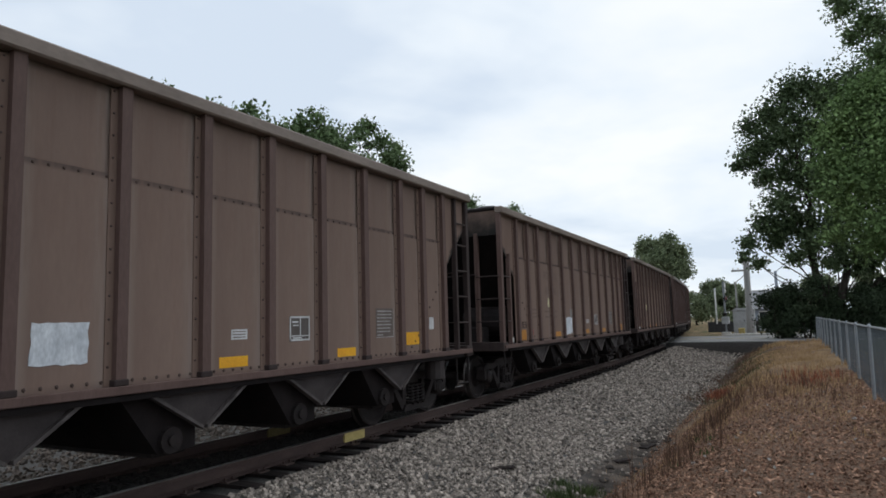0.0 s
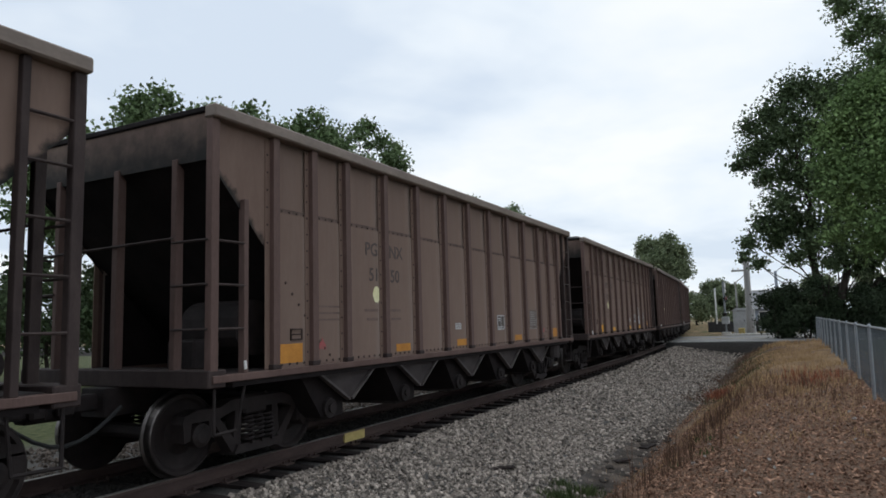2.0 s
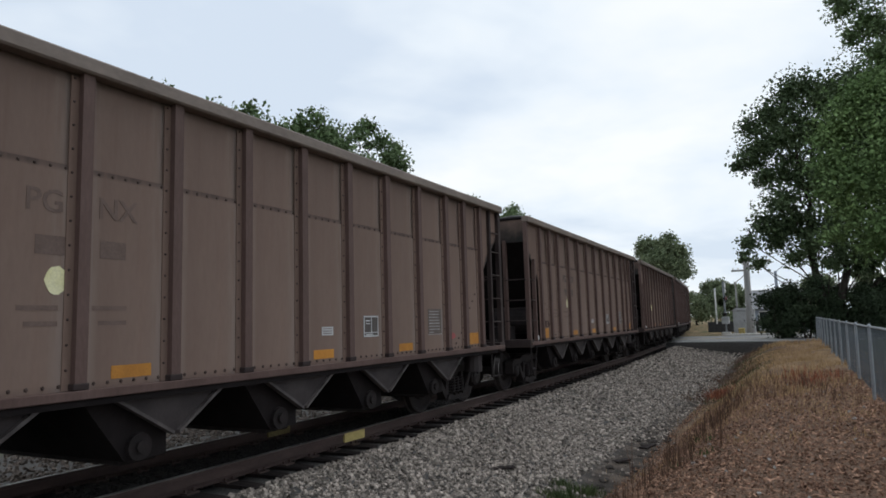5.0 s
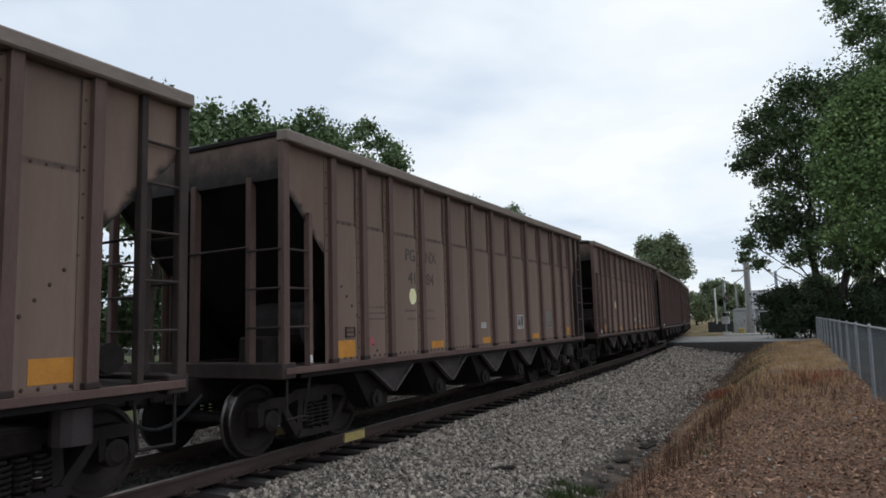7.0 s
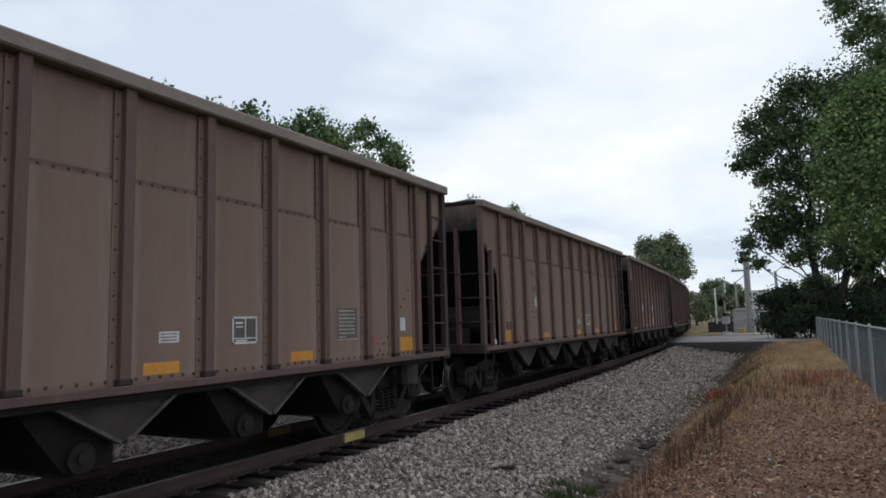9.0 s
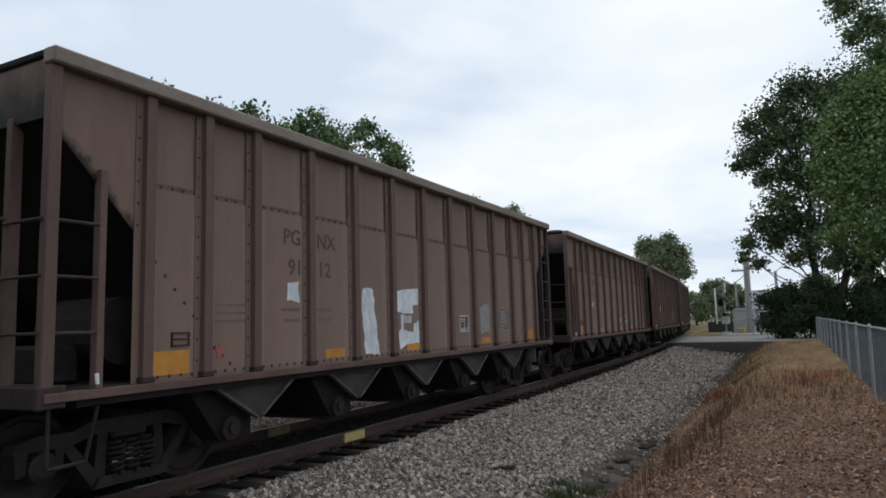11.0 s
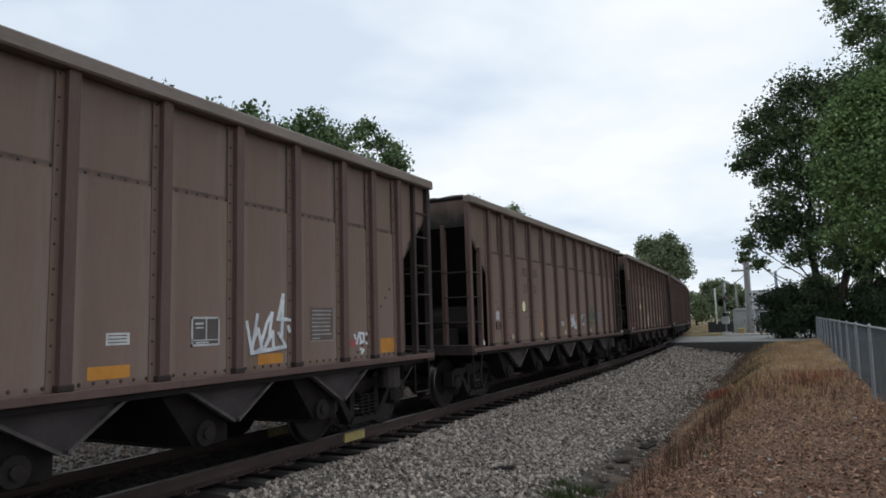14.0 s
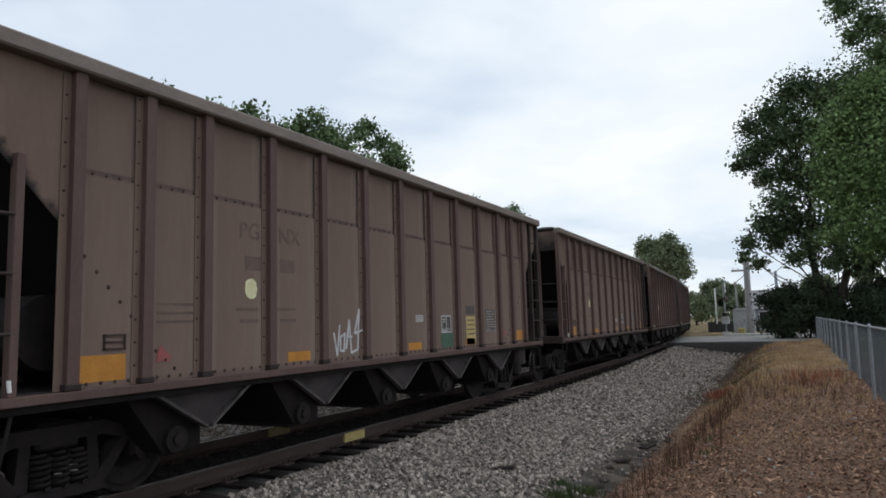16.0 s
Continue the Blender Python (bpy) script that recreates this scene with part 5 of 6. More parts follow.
        for a, b in zip(pts, pts[1:]):
            tube(bm, a, b, 0.022, 6)
        part("air_hose", bm, RUBBER, car, "black rubber air hose")
    # air tank, valve and brake gear in the leading cage, brake wheel on the trailing end
    part("air_tank", tube(bit(), (0.35, -HALF + 1.0, 1.62), (1.25, -HALF + 1.0, 1.62), 0.33, 18), GRIME, car, "dark cylindrical air tank")
    part("valve_box", box(bit(), 0.5, 0.95, -HALF + 0.35, -HALF + 0.75, 1.15, 1.5, 0.03), GRIME, car)
    part("air_reservoir", tube(bit(), (-1.3, HALF - 1.0, 1.78), (0.75, HALF - 1.0, 1.78), 0.36, 18), SOOT_SHADE, car, "sooty air reservoir")
    part("brake_rigging", box(bit(), -1.2, 0.2, HALF - 0.62, HALF - 0.5, 1.14, 1.55, 0.02), DARKPAINT, car)
    part("brake_cylinder", tube(bit(), (0.3, HALF - 0.45, 1.36), (1.1, HALF - 0.45, 1.36), 0.15, 14), GRIME, car)
    part("side_bearing_box", tube(bit(), (1.35, HALF - 1.0, 0.66), (1.35, HALF - 1.0, 0.97), 0.17, 12), HOPPER, car, "dusty grey steel cylinder under the sill")
    bm = bit()
    for i in range(16):
        a0, a1 = 2 * math.pi * i / 16, 2 * math.pi * (i + 1) / 16
        tube(bm, (-0.75 + 0.26 * math.cos(a0), HALF + 0.06, 2.1 + 0.26 * math.sin(a0)), (-0.75 + 0.26 * math.cos(a1), HALF + 0.06, 2.1 + 0.26 * math.sin(a1)), 0.016, 5)
    for i in range(5):
        a0 = 2 * math.pi * i / 5
        tube(bm, (-0.75, HALF + 0.06, 2.1), (-0.75 + 0.26 * math.cos(a0), HALF + 0.06, 2.1 + 0.26 * math.sin(a0)), 0.012, 5)
    part("brake_wheel", bm, GRIME, car)
    part("centre_sill", box(bit(), -0.18, 0.18, -HALF + 1.5, HALF - 1.5, 0.72, 1.0), SOOT_SHADE, car)
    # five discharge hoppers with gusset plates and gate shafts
    chute = mesh_of(hopper_chute(), SOOT_SHADE)
    gus = []
    for sgn in (-1, 1):
        bm = bit()
        xa, xb = sorted((sgn * 1.49, sgn * 1.50))
        prism(bm, [(-0.66, 1.03), (0.68, 1.03), (0.10, 0.63), (0.03, 0.63)], "x", xa, xb)
        web = set(bm.faces)
        for s in (-1, 1):
            xc, xd = sorted((sgn * 1.47, sgn * 1.55))
            prism(bm, [(0.02 + s * 0.69, 1.03), (0.02 + s * 0.63, 1.03), (0.065 + s * 0.03, 0.645), (0.065 + s * 0.03, 0.61)], "x", xc, xd)
        for fc in bm.faces:
            if fc not in web:
                fc.material_index = 1
        gus.append(mesh_of(bm, (HOPPER, WORNEDGE)))
    gate = tube(bit(), (-1.45, -0.27, 0.54), (1.45, -0.27, 0.54), 0.13, 14)
    box(gate, -1.3, 1.3, -0.38, 0.04, 0.37, 0.425, 0.015)
    for s in (-1.17, 1.17):
        tube(gate, (s * 1.25 - 0.02, -0.27, 0.54), (s * 1.25 + 0.02, -0.27, 0.54), 0.06, 8)
    gate = mesh_of(gate, GRIME)
    for k in range(5):
        y = -3.9 + 1.94 * k
        ch = part("hopper_chute", chute, None, car, "black discharge hopper")
        ch.matrix_basis = pose(0, y, 0)
        for g in gus:
            part("gusset_plate", g, None, ch, "dusty grey triangular gusset plate")
        part("discharge_gate", gate, None, ch)
    # coal in the top
    n, m = 60, 12
    v = []
    for i in range(n + 1):
        for j in range(m + 1):
            x, y = -1.48 + 2.96 * j / m, -HALF + 0.05 + (BODY - 0.1) * i / n
            e2 = min(1.0, (1.48 - abs(x)) / 0.9, (HALF - abs(y)) / 1.3 + 0.55)
            v.append((x, y, 3.80 + 0.36 * max(0, e2) + 0.09 * noise.noise(Vector((x * 2.2, y * 2.2, 3)))))
    f = [(i * (m + 1) + j, i * (m + 1) + j + 1, (i + 1) * (m + 1) + j + 1, (i + 1) * (m + 1) + j) for i in range(n) for j in range(m)]
    part("coal_load", raw("coal", v, f, COAL), None, car, "heaped black coal")
    for x, y, sx, sy, sz in ((1.12, -HALF + 0.22, 0.42, 0.2, 0.12), (0.3, -HALF + 0.3, 0.5, 0.24, 0.09), (1.2, 1.4, 0.25, 0.7, 0.1), (1.25, -3.1, 0.2, 0.5, 0.09), (1.2, HALF - 0.2, 0.3, 0.2, 0.1)):
        bm = lump(random.Random(int(10 * (y + 9))), sx, sy, sz)
        part("coal_lump", bm, COAL, car, "black coal heaped above the rim").matrix_basis = pose(x, y, 3.97)
    # release handle by the leading ladder, its white paint standing for a glint
    bm = tube(bit(), (1.62, -HALF + 0.46, 1.17), (1.62, -HALF + 0.45, 1.26), 0.016, 6)
    part("release_handle", bm, WHITEPAINT, car, "small release handle painted white for a glint")
    # trucks
    ws, sf, sp = wheelset_mesh(), side_frame(), spring()
    cap = bit()
    lathe_x(cap, [(0.86, 0.13), (1.0, 0.14), (1.09, 0.13), (1.12, 0.08)], 14)
    cap = mesh_of(cap, WHEEL)
    cap_l = cap.copy()
    cap_l.transform(Matrix.Diagonal((-1, 1, 1, 1)))
    cap_l.flip_normals()
    for end in (-1, 1):
        bm = box(bit(), -1.05, 1.05, -0.2, 0.2, 0.58, 0.82, 0.03)
        tube(bm, (0, 0, 0.8), (0, 0, 1.0), 0.2, 14)
        for y in (-0.5, 0.5):
            tube(bm, (-0.75, y, 0.42), (0.75, y, 0.42), 0.05, 8)
        truck = part("truck", bm, GRIME, car, "dark grimy two-axle truck")
        truck.matrix_basis = pose(0, end * (HALF - 1.24), 0)
        for sgn in (-1, 1):
            part("side_frame", sf, None, truck).matrix_basis = pose(sgn * 0.99, 0, 0)
            for y in (-0.17, 0.0, 0.17):
                part("spring", sp, None, truck).matrix_basis = pose(sgn * 1.06, y, 0)
            for y in (-0.889, 0.889):
                part("axle_bearing", cap if sgn > 0 else cap_l, None, truck).matrix_basis = pose(0, y, AXLE_Z)
        for y in (-0.889, 0.889):
            part("wheelset", ws, None, truck).matrix_basis = pose(0, y, AXLE_Z)
    return car


# ---- what is painted on the cars ----
DX = SKIN + 0.003


def plate(car, name, u0, u1, z0, z1, mat, label=""):
    """A thin painted rectangle on the camera's side of a car."""
    return part(name, box(bit(), SKIN - 0.002, DX, u0 - HALF, u1 - HALF, z0, z1), mat, car, label)


def blot(car, name, outline, mat, label, seed=0, ragged=0.03):
    """A thin painted patch with an uneven edge, from its corners (u, z)."""
    rng = random.Random(seed)
    pts = []
    for (a, b), (c, d) in zip(outline, outline[1:] + outline[:1]):
        n = max(2, int(math.hypot(c - a, d - b) / 0.07))
        for i in range(n):
            t = i / n
            pts.append((a + (c - a) * t + rng.uniform(-ragged, ragged) - HALF, b + (d - b) * t + rng.uniform(-ragged, ragged)))
    return part(name, prism(bit(), pts, "x", SKIN - 0.002, DX + 0.002), mat, car, label)


def disc(car, u, z, r, mat, label):
    rng = random.Random(int(u * 100))
    pts = [(u - HALF + r * rng.uniform(0.85, 1.05) * math.cos(2 * math.pi * i / 18), z + 1.15 * r * rng.uniform(0.9, 1.05) * math.sin(2 * math.pi * i / 18)) for i in range(18)]
    return part("paint_dot", prism(bit(), pts, "x", SKIN - 0.002, DX + 0.001), mat, car, label)


def strokes(car, name, lines, w, mat, label):
    """Sprayed lines: each a run of points (u, z)."""
    bm = bit()
    k = 0
    for run in lines:
        for (a, b), (c, d) in zip(run, run[1:]):
            k += 1
            n = math.hypot(c - a, d - b) or 1
            px, pz = -(d - b) / n * w / 2, (c - a) / n * w / 2
            ex, ez = (c - a) / n * w * 0.3, (d - b) / n * w * 0.3
            prism(bm, [(a - ex + px - HALF, b - ez + pz), (c + ex + px - HALF, d + ez + pz), (c + ex - px - HALF, d + ez - pz), (a - ex - px - HALF, b - ez - pz)], "x", SKIN - 0.002, DX + 0.001 + 0.0007 * k)
    return tagged(part(name, bm, mat, car, label), kind="stuff")


def word(car, text, u, z, size, mat, label=""):
    me = letters(text, size)
    me.materials.append(mat)
    ob = part("lettering", me, None, car, label)
    ob.matrix_basis = pose(DX, u - HALF, z)
    return ob


def mark_car(car, number=("", ""), ink=DARKMARK, bright=False, front=1.1, rear=11.1, dot=PALEDOT, dot_u=3.24, dot_r=0.105, dot_z=2.05, tall=False, label_at=6.90, label_z=1.49, strip_at=6.60, rear_at=10.44, card=False, seed=1):
    """The markings that every car has, with what differs from car to car."""
    rng = random.Random(seed)
    refl = YELLOW if bright else ORANGE
    lab = "bright yellow reflective strip" if bright else "faded orange reflective strip"
    if ink:
        word(car, "PG", 3.1, 2.70, 0.27, ink, "dark stencilled letters")
        word(car, "NX", 3.78, 2.70, 0.27, ink, "dark stencilled letters")
        for text, u in zip(number, (3.16, 3.74)):
            if text:
                word(car, text, u, 2.33, 0.27, ink, "dark stencilled number")
            else:
                plate(car, "worn_number", u - 0.13, u + 0.13, 2.26, 2.42, FAINTMARK, "worn illegible stencil")
    # worn stencil lines
    for k in range(3):
        z = 1.85 - 0.085 * k
        plate(car, "stencil_line", 1.86, 2.34, z, z + 0.028, FAINTMARK, "worn dark stencil line")
    for u in (2.9, 3.55):
        for k in range(2):
            z = 1.80 - 0.13 * k
            plate(car, "stencil_line", u + 0.06 * k, u + 0.34, z, z + 0.04, FAINTMARK, "worn dark stencil line")
    # placard holder
    bm = bit()
    for a, b, c, d in ((0, 0.22, 0, 0.018), (0, 0.22, 0.062, 0.078), (0, 0.22, 0.122, 0.14), (0, 0.016, 0, 0.14), (0.204, 0.22, 0, 0.14)):
        box(bm, SKIN - 0.002, DX + 0.012, 1.30 + a - HALF, 1.30 + b - HALF, 1.45 + c, 1.45 + d)
    part("placard_holder", bm, RIVET, car, "dark steel placard holder")
    if dot:
        disc(car, dot_u + rng.uniform(-0.04, 0.04), dot_z + rng.uniform(-0.02, 0.02), dot_r, dot, "pale round paint spot")
    if rng.random() < 0.9 and not bright:
        blot(car, "red_smear", [(1.87, 1.31), (2.00, 1.29), (2.01, 1.38), (1.92, 1.46), (1.88, 1.40)], RED, "red chalk smear", seed, 0.02)
        blot(car, "red_smear", [(10.46, 1.34), (10.59, 1.32), (10.62, 1.40), (10.52, 1.44)], RED, "red chalk smear", seed + 1, 0.02)
    elif bright:
        blot(car, "red_smear", [(1.1, 1.30), (1.26, 1.29), (1.25, 1.38), (1.12, 1.39)], RED, "red chalk smear", seed, 0.02)
    if not tall:
        if bright:
            plate(car, "reflector", 1.98, 2.39, 1.20, 1.42, refl, lab)
            plate(car, "reflector", rear_at, rear_at + 0.43, 1.28, 1.48, refl, lab)
        else:
            plate(car, "reflector", front - 0.04, front + 0.43, 1.18, 1.41, refl, lab)
            plate(car, "reflector", rear + 0.13, rear + 0.55, 1.20, 1.41, refl, lab)
        for u in (3.75, strip_at, 8.68):
            plate(car, "reflector", u, u + 0.42, 1.195, 1.31, refl, lab)
    else:
        for u, z0, z1 in ((1.07, 1.25, 2.17), (4.20, 1.21, 1.67), (6.19, 1.22, 1.66), (7.20, 1.40, 1.84), (11.62, 1.27, 2.17)):
            plate(car, "reflector", u, u + 0.11, z0, z1, refl if z0 < 1.4 else YELLOW, "faded orange upright reflective strip" if z0 < 1.4 else "bright yellow upright reflective strip")
        for u, w in ((2.2, 0.2), (4.06, 0.135), (6.05, 0.135), (8.63, 0.15), (10.45, 0.23)):
            plate(car, "white_tag", u, u + w, 1.23, 1.325, PALETAG, "small yellowed white tag")
    # white label, data panel and stencil block
    if label_at:
        pl = plate(car, "white_label", label_at - 0.13, label_at + 0.11, label_z, label_z + 0.11, WHITE, "small white printed label")
        for k in range(3):
            part("text_line", box(bit(), DX, DX + 0.001, label_at - 0.11 - HALF, label_at + 0.08 - HALF, label_z + 0.02 + 0.03 * k, label_z + 0.03 + 0.03 * k), FAINTMARK, pl)
    dp = plate(car, "data_panel", 7.72, 8.10, 1.44, 1.74, BLACKPLATE, "dark data panel with a white border")
    bm = bit()
    for a, b, c, d in ((7.72, 8.10, 1.44, 1.462), (7.72, 8.10, 1.718, 1.74), (7.72, 7.742, 1.44, 1.74), (8.078, 8.10, 1.44, 1.74), (7.91, 7.926, 1.5, 1.74), (7.72, 8.10, 1.495, 1.507), (7.77, 7.88, 1.66, 1.68), (7.78, 7.88, 1.62, 1.635), (7.78, 7.95, 1.468, 1.485)):
        box(bm, DX - 0.001, DX + 0.003, a - HALF, b - HALF, c, d)
    part("border", bm, WHITE, dp, "white border and lines")
    sb = plate(car, "stencil_block", 9.62, 10.10, 1.42, 1.85, SMUDGE, "dark block with faded white stencil lines")
    part("border", box(box(bit(), DX - 0.001, DX + 0.0025, 9.62 - HALF, 10.10 - HALF, 1.42, 1.431), DX - 0.001, DX + 0.0025, 10.09 - HALF, 10.10 - HALF, 1.431, 1.85), STENCIL, sb)
    for k in range(8):
        z = 1.445 + 0.05 * k
        part("text_line", box(bit(), DX - 0.001, DX + 0.002, 9.65 - HALF, (9.80 if k == 0 else 9.65 + rng.uniform(0.34, 0.41)) - HALF, z + 0.005, z + 0.022), STENCIL, sb)
    if tall:
        plate(car, "white_card", 1.33, 1.49, 1.64, 1.82, WHITE, "small white paper card")
    if card:
        plate(car, "white_card", 11.24, 11.39, 1.51, 1.71, WHITE, "small white paper card")


def mark_train(cars):
    """Markings car by car; cars[0] is the one in front of the first coupling."""
    spec = {-1: dict(number=("", ""), ink=FAINTMARK, bright=True, dot=None, rear_at=10.48, card=True), 0: dict(number=("61", "96"), ink=FAINTMARK), 1: dict(number=("51", "50"), label_at=5.92, strip_at=5.84), 2: dict(number=("01", "78"), bright=True, rear_at=10.5, card=True),
            3: dict(dot=PALEDOT, ink=FAINTMARK), 4: dict(number=("91", "88"), dot=PALEDOT, label_at=5.92, strip_at=5.84), 5: dict(number=("41", "84"), dot_u=3.16, dot_r=0.12, label_at=5.92, strip_at=5.84), 6: dict(number=("61", "59"), card=True), 7: dict(ink=FAINTMARK, dot=WHITEPATCH), 8: dict(number=("91", "12"), dot=None, label_at=0, strip_at=5.83),
            9: dict(number=("72", "03"), dot=WHITE, dot_u=2.9, dot_r=0.07), 10: dict(number=("51", "58")), 11: dict(number=("21", "62"), tall=True, dot_u=2.98, dot_z=1.93, label_at=5.91, label_z=1.455, card=True), 12: dict(ink=FAINTMARK, dot_u=3.15, label_at=6.98, label_z=1.64)}
    for k, car in cars.items():
        mark_car(car, seed=70 + k, **spec.get(k, dict(ink=FAINTMARK)))
    blot(cars[-1], "paint_patch", [(4.6, 1.35), (5.1, 1.35), (5.1, 1.70), (4.6, 1.70)], WHITEPATCH, "rolled white paint patch", 1, 0.01)
    blot(cars[0], "paint_patch", [(4.66, 1.22), (5.3, 1.24), (5.32, 1.66), (4.68, 1.66)], WHITEPATCH, "rolled white paint patch", 2, 0.02)
    blot(cars[0], "paint_streak", [(5.12, 1.64), (5.33, 1.64), (5.33, 1.9), (5.1, 1.9)], GREYPATCH, "thin grey paint streak", 3, 0.02)
    blot(cars[2], "paint_patch", [(8.66, 1.4), (9.03, 1.36), (8.97, 1.52), (8.84, 1.74), (8.86, 1.92), (8.76, 2.13), (8.58, 2.08), (8.56, 1.84), (8.62, 1.62)], WHITEPATCH, "rolled white paint patch", 4, 0.02)
    c = cars[8]
    blot(c, "paint_patch", [(4.67, 1.19), (5.03, 1.18), (4.98, 1.5), (4.92, 1.8), (4.87, 2.12), (4.60, 2.13), (4.60, 1.7)], WHITEPATCH, "rolled white paint patch", 5, 0.02)
    blot(c, "paint_patch", [(5.53, 2.12), (6.20, 2.18), (6.20, 1.91), (6.02, 1.91), (6.02, 1.77), (5.66, 1.77), (5.66, 1.81), (5.52, 1.80)], WHITEPATCH, "rolled white paint patch", 6, 0.012)
    blot(c, "paint_patch", [(5.65, 1.765), (5.74, 1.765), (5.74, 1.52), (6.02, 1.47), (6.04, 1.61), (6.21, 1.65), (6.22, 1.31), (5.83, 1.29), (5.61, 1.23), (5.59, 1.51), (5.65, 1.53)], WHITEPATCH, "rolled white paint patch", 7, 0.01)
    pl = plate(c, "white_label", 5.76, 5.98, 1.63, 1.74, WHITE, "small white printed label")
    for k in range(3):
        part("text_line", box(bit(), DX, DX + 0.001, 5.78 - HALF, 5.95 - HALF, 1.65 + 0.03 * k, 1.66 + 0.03 * k), FAINTMARK, pl)
    blot(c, "paint_patch", [(3.0, 1.93), (3.22, 1.92), (3.22, 2.17), (3.02, 2.16)], WHITEPATCH, "rolled white paint patch", 9, 0.02)
    blot(c, "paint_streak", [(8.62, 1.90), (8.78, 1.91), (8.84, 1.96), (9.05, 1.97), (9.05, 1.42), (8.65, 1.39)], GREYPATCH, "thin grey paint patch", 10, 0.02)
    # sprayed scribbles
    strokes(cars[10], "spray_scribble", [[(8.50, 1.68), (8.58, 1.34), (8.67, 1.76)], [(8.58, 1.42), (8.68, 1.60), (8.74, 1.38), (8.66, 1.34)], [(8.72, 1.42), (8.82, 1.66), (8.91, 1.78), (8.86, 1.50), (8.78, 1.38), (8.92, 1.56), (8.93, 1.36)], [(9.01, 1.70), (9.10, 2.00), (9.07, 1.48)], [(9.01, 1.71), (9.22, 1.70)], [(9.02, 1.54), (9.14, 1.38), (8.56, 1.33)], [(9.18, 1.62), (9.21, 1.56)]], 0.042, WHITEPATCH, "white sprayed scribble")
    strokes(cars[10], "spray_scribble", [[(10.57, 1.48), (10.63, 1.36), (10.68, 1.50), (10.74, 1.37)], [(10.68, 1.50), (10.80, 1.49), (10.79, 1.38), (10.70, 1.36)], [(10.86, 1.49), (10.94, 1.46), (10.92, 1.35), (10.84, 1.36)], [(10.70, 1.28), (10.79, 1.26), (10.73, 1.22)]], 0.036, WHITEPATCH, "white sprayed scribble")
    c = cars[11]
    strokes(c, "spray_scribble", [[(6.54, 1.70), (6.60, 1.48), (6.63, 1.30)], [(6.60, 1.50), (6.71, 1.74)], [(6.62, 1.50), (6.74, 1.66), (6.78, 1.44), (6.68, 1.42), (6.84, 1.62)], [(6.82, 1.44), (6.88, 1.68), (6.94, 1.73), (6.96, 1.42)], [(6.90, 1.50), (7.00, 1.56), (7.06, 1.52), (7.14, 1.36), (6.96, 1.40)]], 0.045, WHITEPATCH, "pale blue-white sprayed scribble")
    part("sill_tag", box(bit(), 1.60, 1.623, 12.45 - HALF, 12.68 - HALF, 1.115, 1.175), WHITE, c, "white printed tag on the sill")
    strokes(c, "spray_scribble", [[(8.55, 1.62), (8.55, 1.80), (8.68, 1.80), (8.68, 1.62), (8.56, 1.62)], [(8.72, 1.64), (8.8, 1.78), (8.9, 1.64)], [(8.95, 1.78), (8.95, 1.63), (9.08, 1.63), (9.08, 1.78)], [(9.12, 1.78), (9.2, 1.63), (9.24, 1.78)], [(8.52, 1.60), (9.28, 1.60)], [(8.84, 1.84), (8.9, 1.95), (9.0, 1.92), (8.96, 1.84), (8.84, 1.84)], [(8.72, 1.5), (8.98, 1.5)], [(8.8, 1.44), (8.92, 1.44)]], 0.045, GREEN, "dark green sprayed scribble")
    c = cars[12]
    strokes(c, "spray_scribble", [[(4.66, 1.51), (4.73, 1.22), (4.79, 1.61)], [(4.80, 1.46), (4.90, 1.50), (4.88, 1.27), (4.80, 1.28), (4.80, 1.44)], [(4.93, 1.30), (5.00, 1.68), (5.05, 1.24)], [(4.95, 1.46), (5.06, 1.46)], [(5.13, 1.50), (5.24, 1.83), (5.20, 1.30)], [(5.13, 1.50), (5.31, 1.54)], [(5.06, 1.24), (5.20, 1.28)]], 0.03, WHITE, "white sprayed scribble")
    pl = plate(c, "yellow_placard", 8.73, 9.12, 1.20, 1.72, YELLOWPAINT, "faded yellow painted placard")
    for k in range(4):
        part("text_line", box(bit(), DX, DX + 0.002, 8.77 - HALF, 9.08 - HALF, 1.38 + 0.085 * k, 1.405 + 0.085 * k), FAINTMARK, pl)
    plate(c, "dark_placard", 8.72, 9.1, 1.76, 1.92, BLACKPLATE, "dark painted placard")
    blot(c, "paint_patch", [(7.72, 1.18), (8.18, 1.18), (8.18, 1.43), (7.72, 1.43)], GREEN, "dark green paint patch", 12, 0.01)


# ---- the train ----
FIRST = 12.80
# small surges of the train: seconds, and metres by which it hangs back from the even run
LAG = ((0.0, 0.065), (1.0, 0.035), (2.0, -0.03), (3.0, 0.015), (4.0, -0.01), (6.5, 0.06), (7.0, 0.075), (8.0, 0.06), (9.0, 0.03), (11.5, 0.045), (13.0, -0.06), (13.5, -0.13), (14.0, -0.14), (14.5, 0.19), (15.0, 0.13), (15.5, 0.06), (16.0, -0.09))


def run(t):
    """How far the train has come at t seconds."""
    lag = float(np.interp(t, [r[0] for r in LAG], [r[1] for r in LAG]))
    return 10.8641 * t + 0.03779 * t ** 2 - 0.000732 * t ** 3 - lag


def car_pose(k, t):
    (x, y, z), h = on_track(FIRST + PITCH * k - run(t) + HALF)
    return pose(x, y, 0, 0, 0, h)


def build_train():
    first = build_hopper_car()
    cars = {-1: first}
    for k in range(0, 18):
        cars[k] = copy_thing(first, car_pose(k, 0))
    mark_train(cars)
    return cars


build_crossing()
build_fence()
build_trees()
build_hedge()
build_rocks()
CARS = build_train()
build_ballast()
build_mulch()
build_weeds()
build_track()


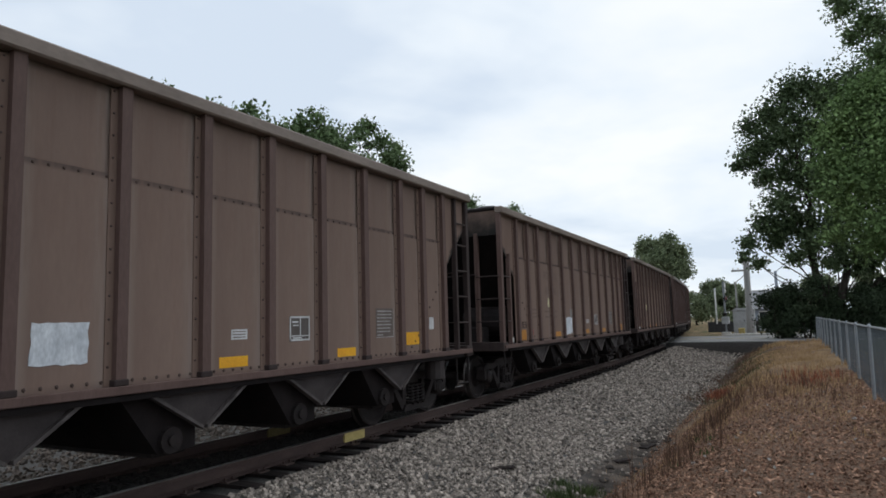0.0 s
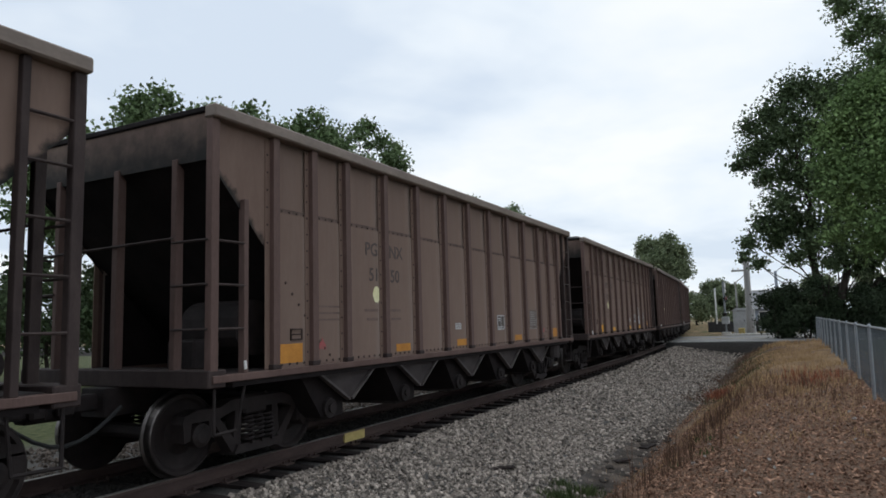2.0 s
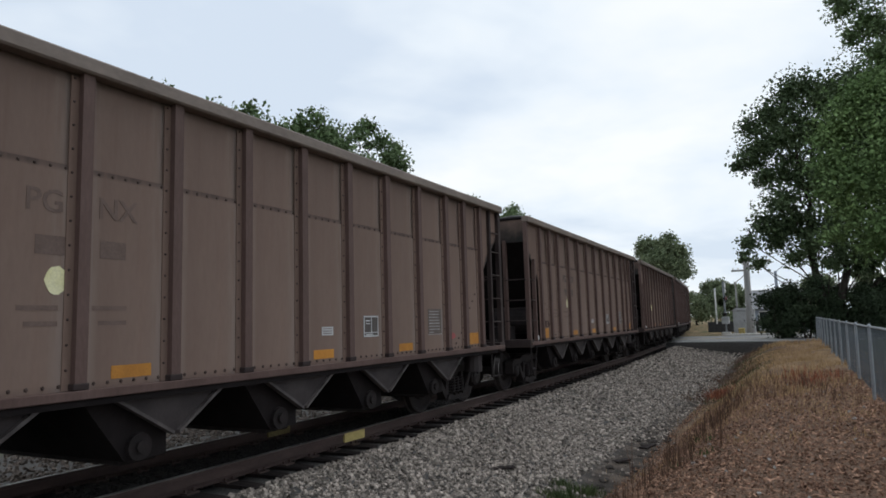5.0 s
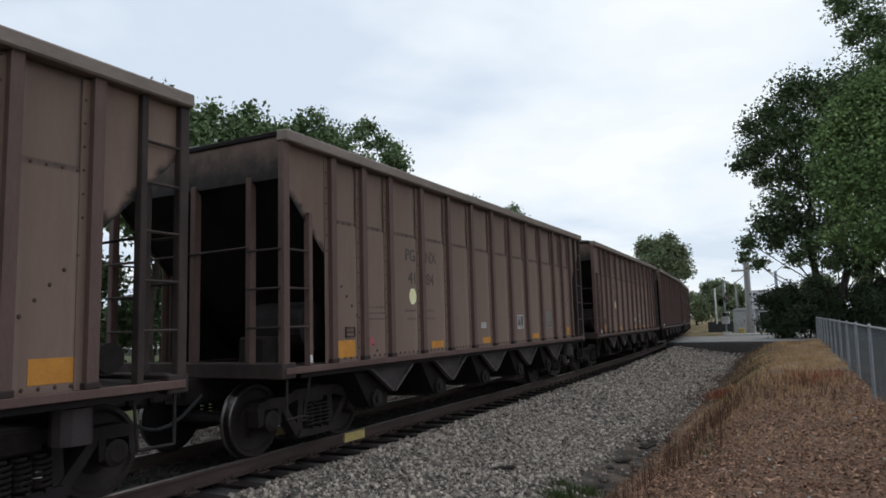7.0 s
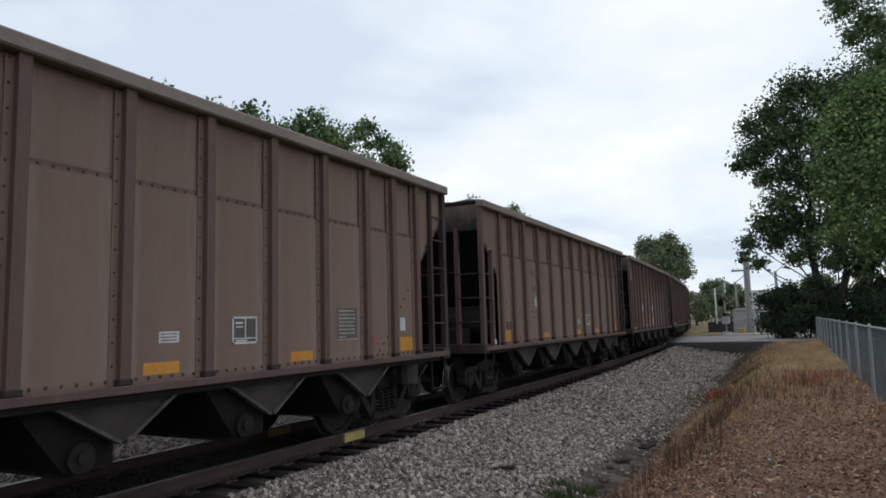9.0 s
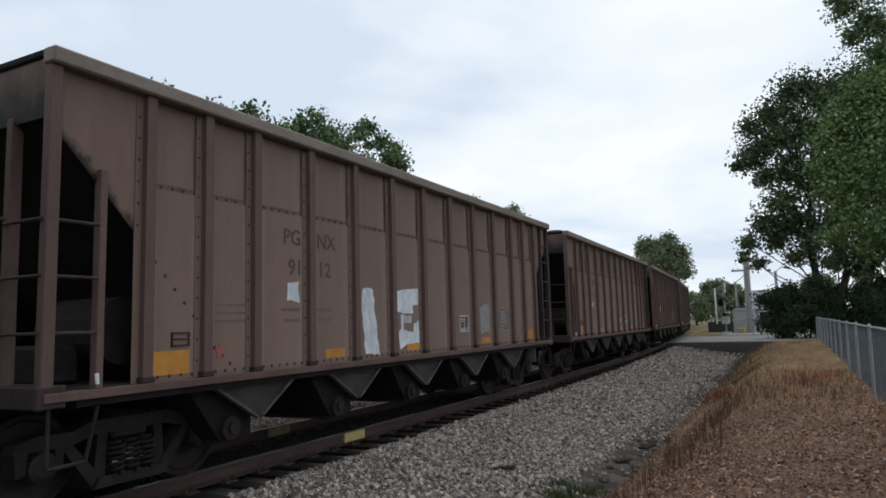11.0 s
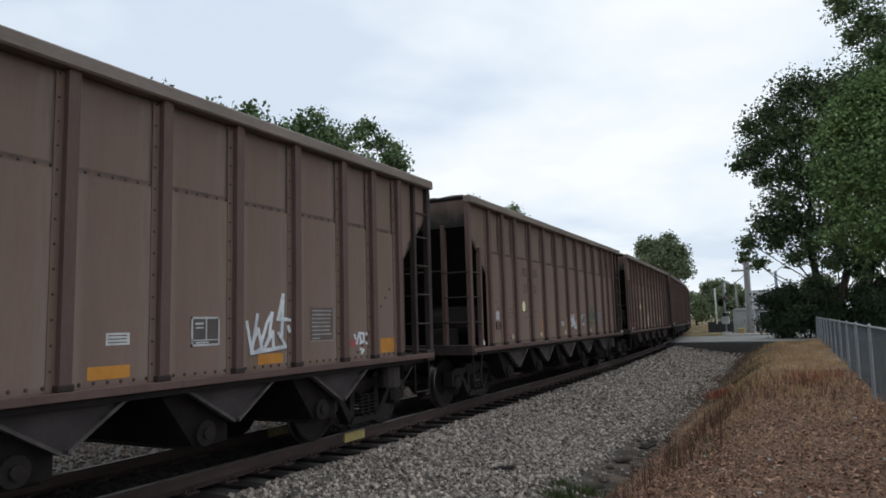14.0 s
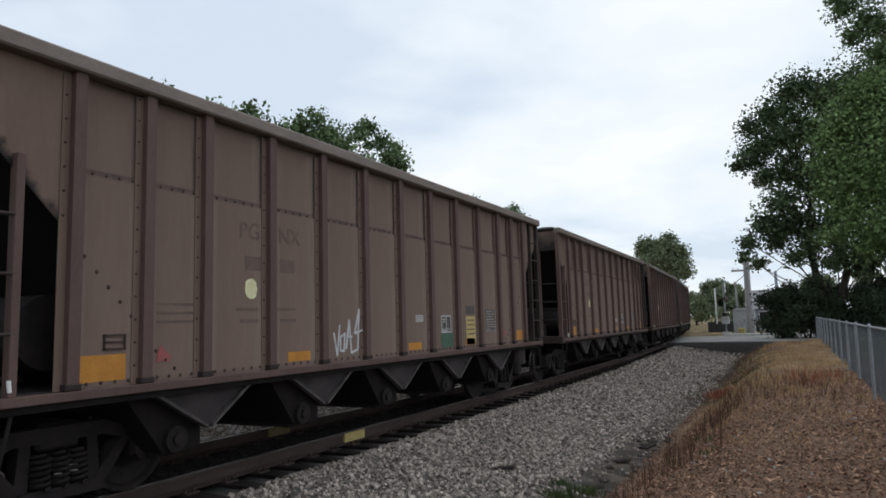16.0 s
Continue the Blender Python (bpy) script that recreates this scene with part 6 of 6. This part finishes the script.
def motions():
    times = [0.5 * i for i in range(33)]
    spin = []
    for i in range(16 * FPS + 1):
        spin.append((i / FPS, run(i / FPS) / 0.457))
    for k, car in CARS.items():
        walk(car, [(t, car_pose(k, t)) for t in times])
        for truck in car.children:
            if truck.name.startswith("truck"):
                for w in truck.children:
                    if w.name.startswith("wheelset"):
                        at = w.location.copy()
                        walk(w, [(t, Matrix.Translation(at) @ Matrix.Rotation(a + k, 4, "X")) for t, a in spin])


motions()
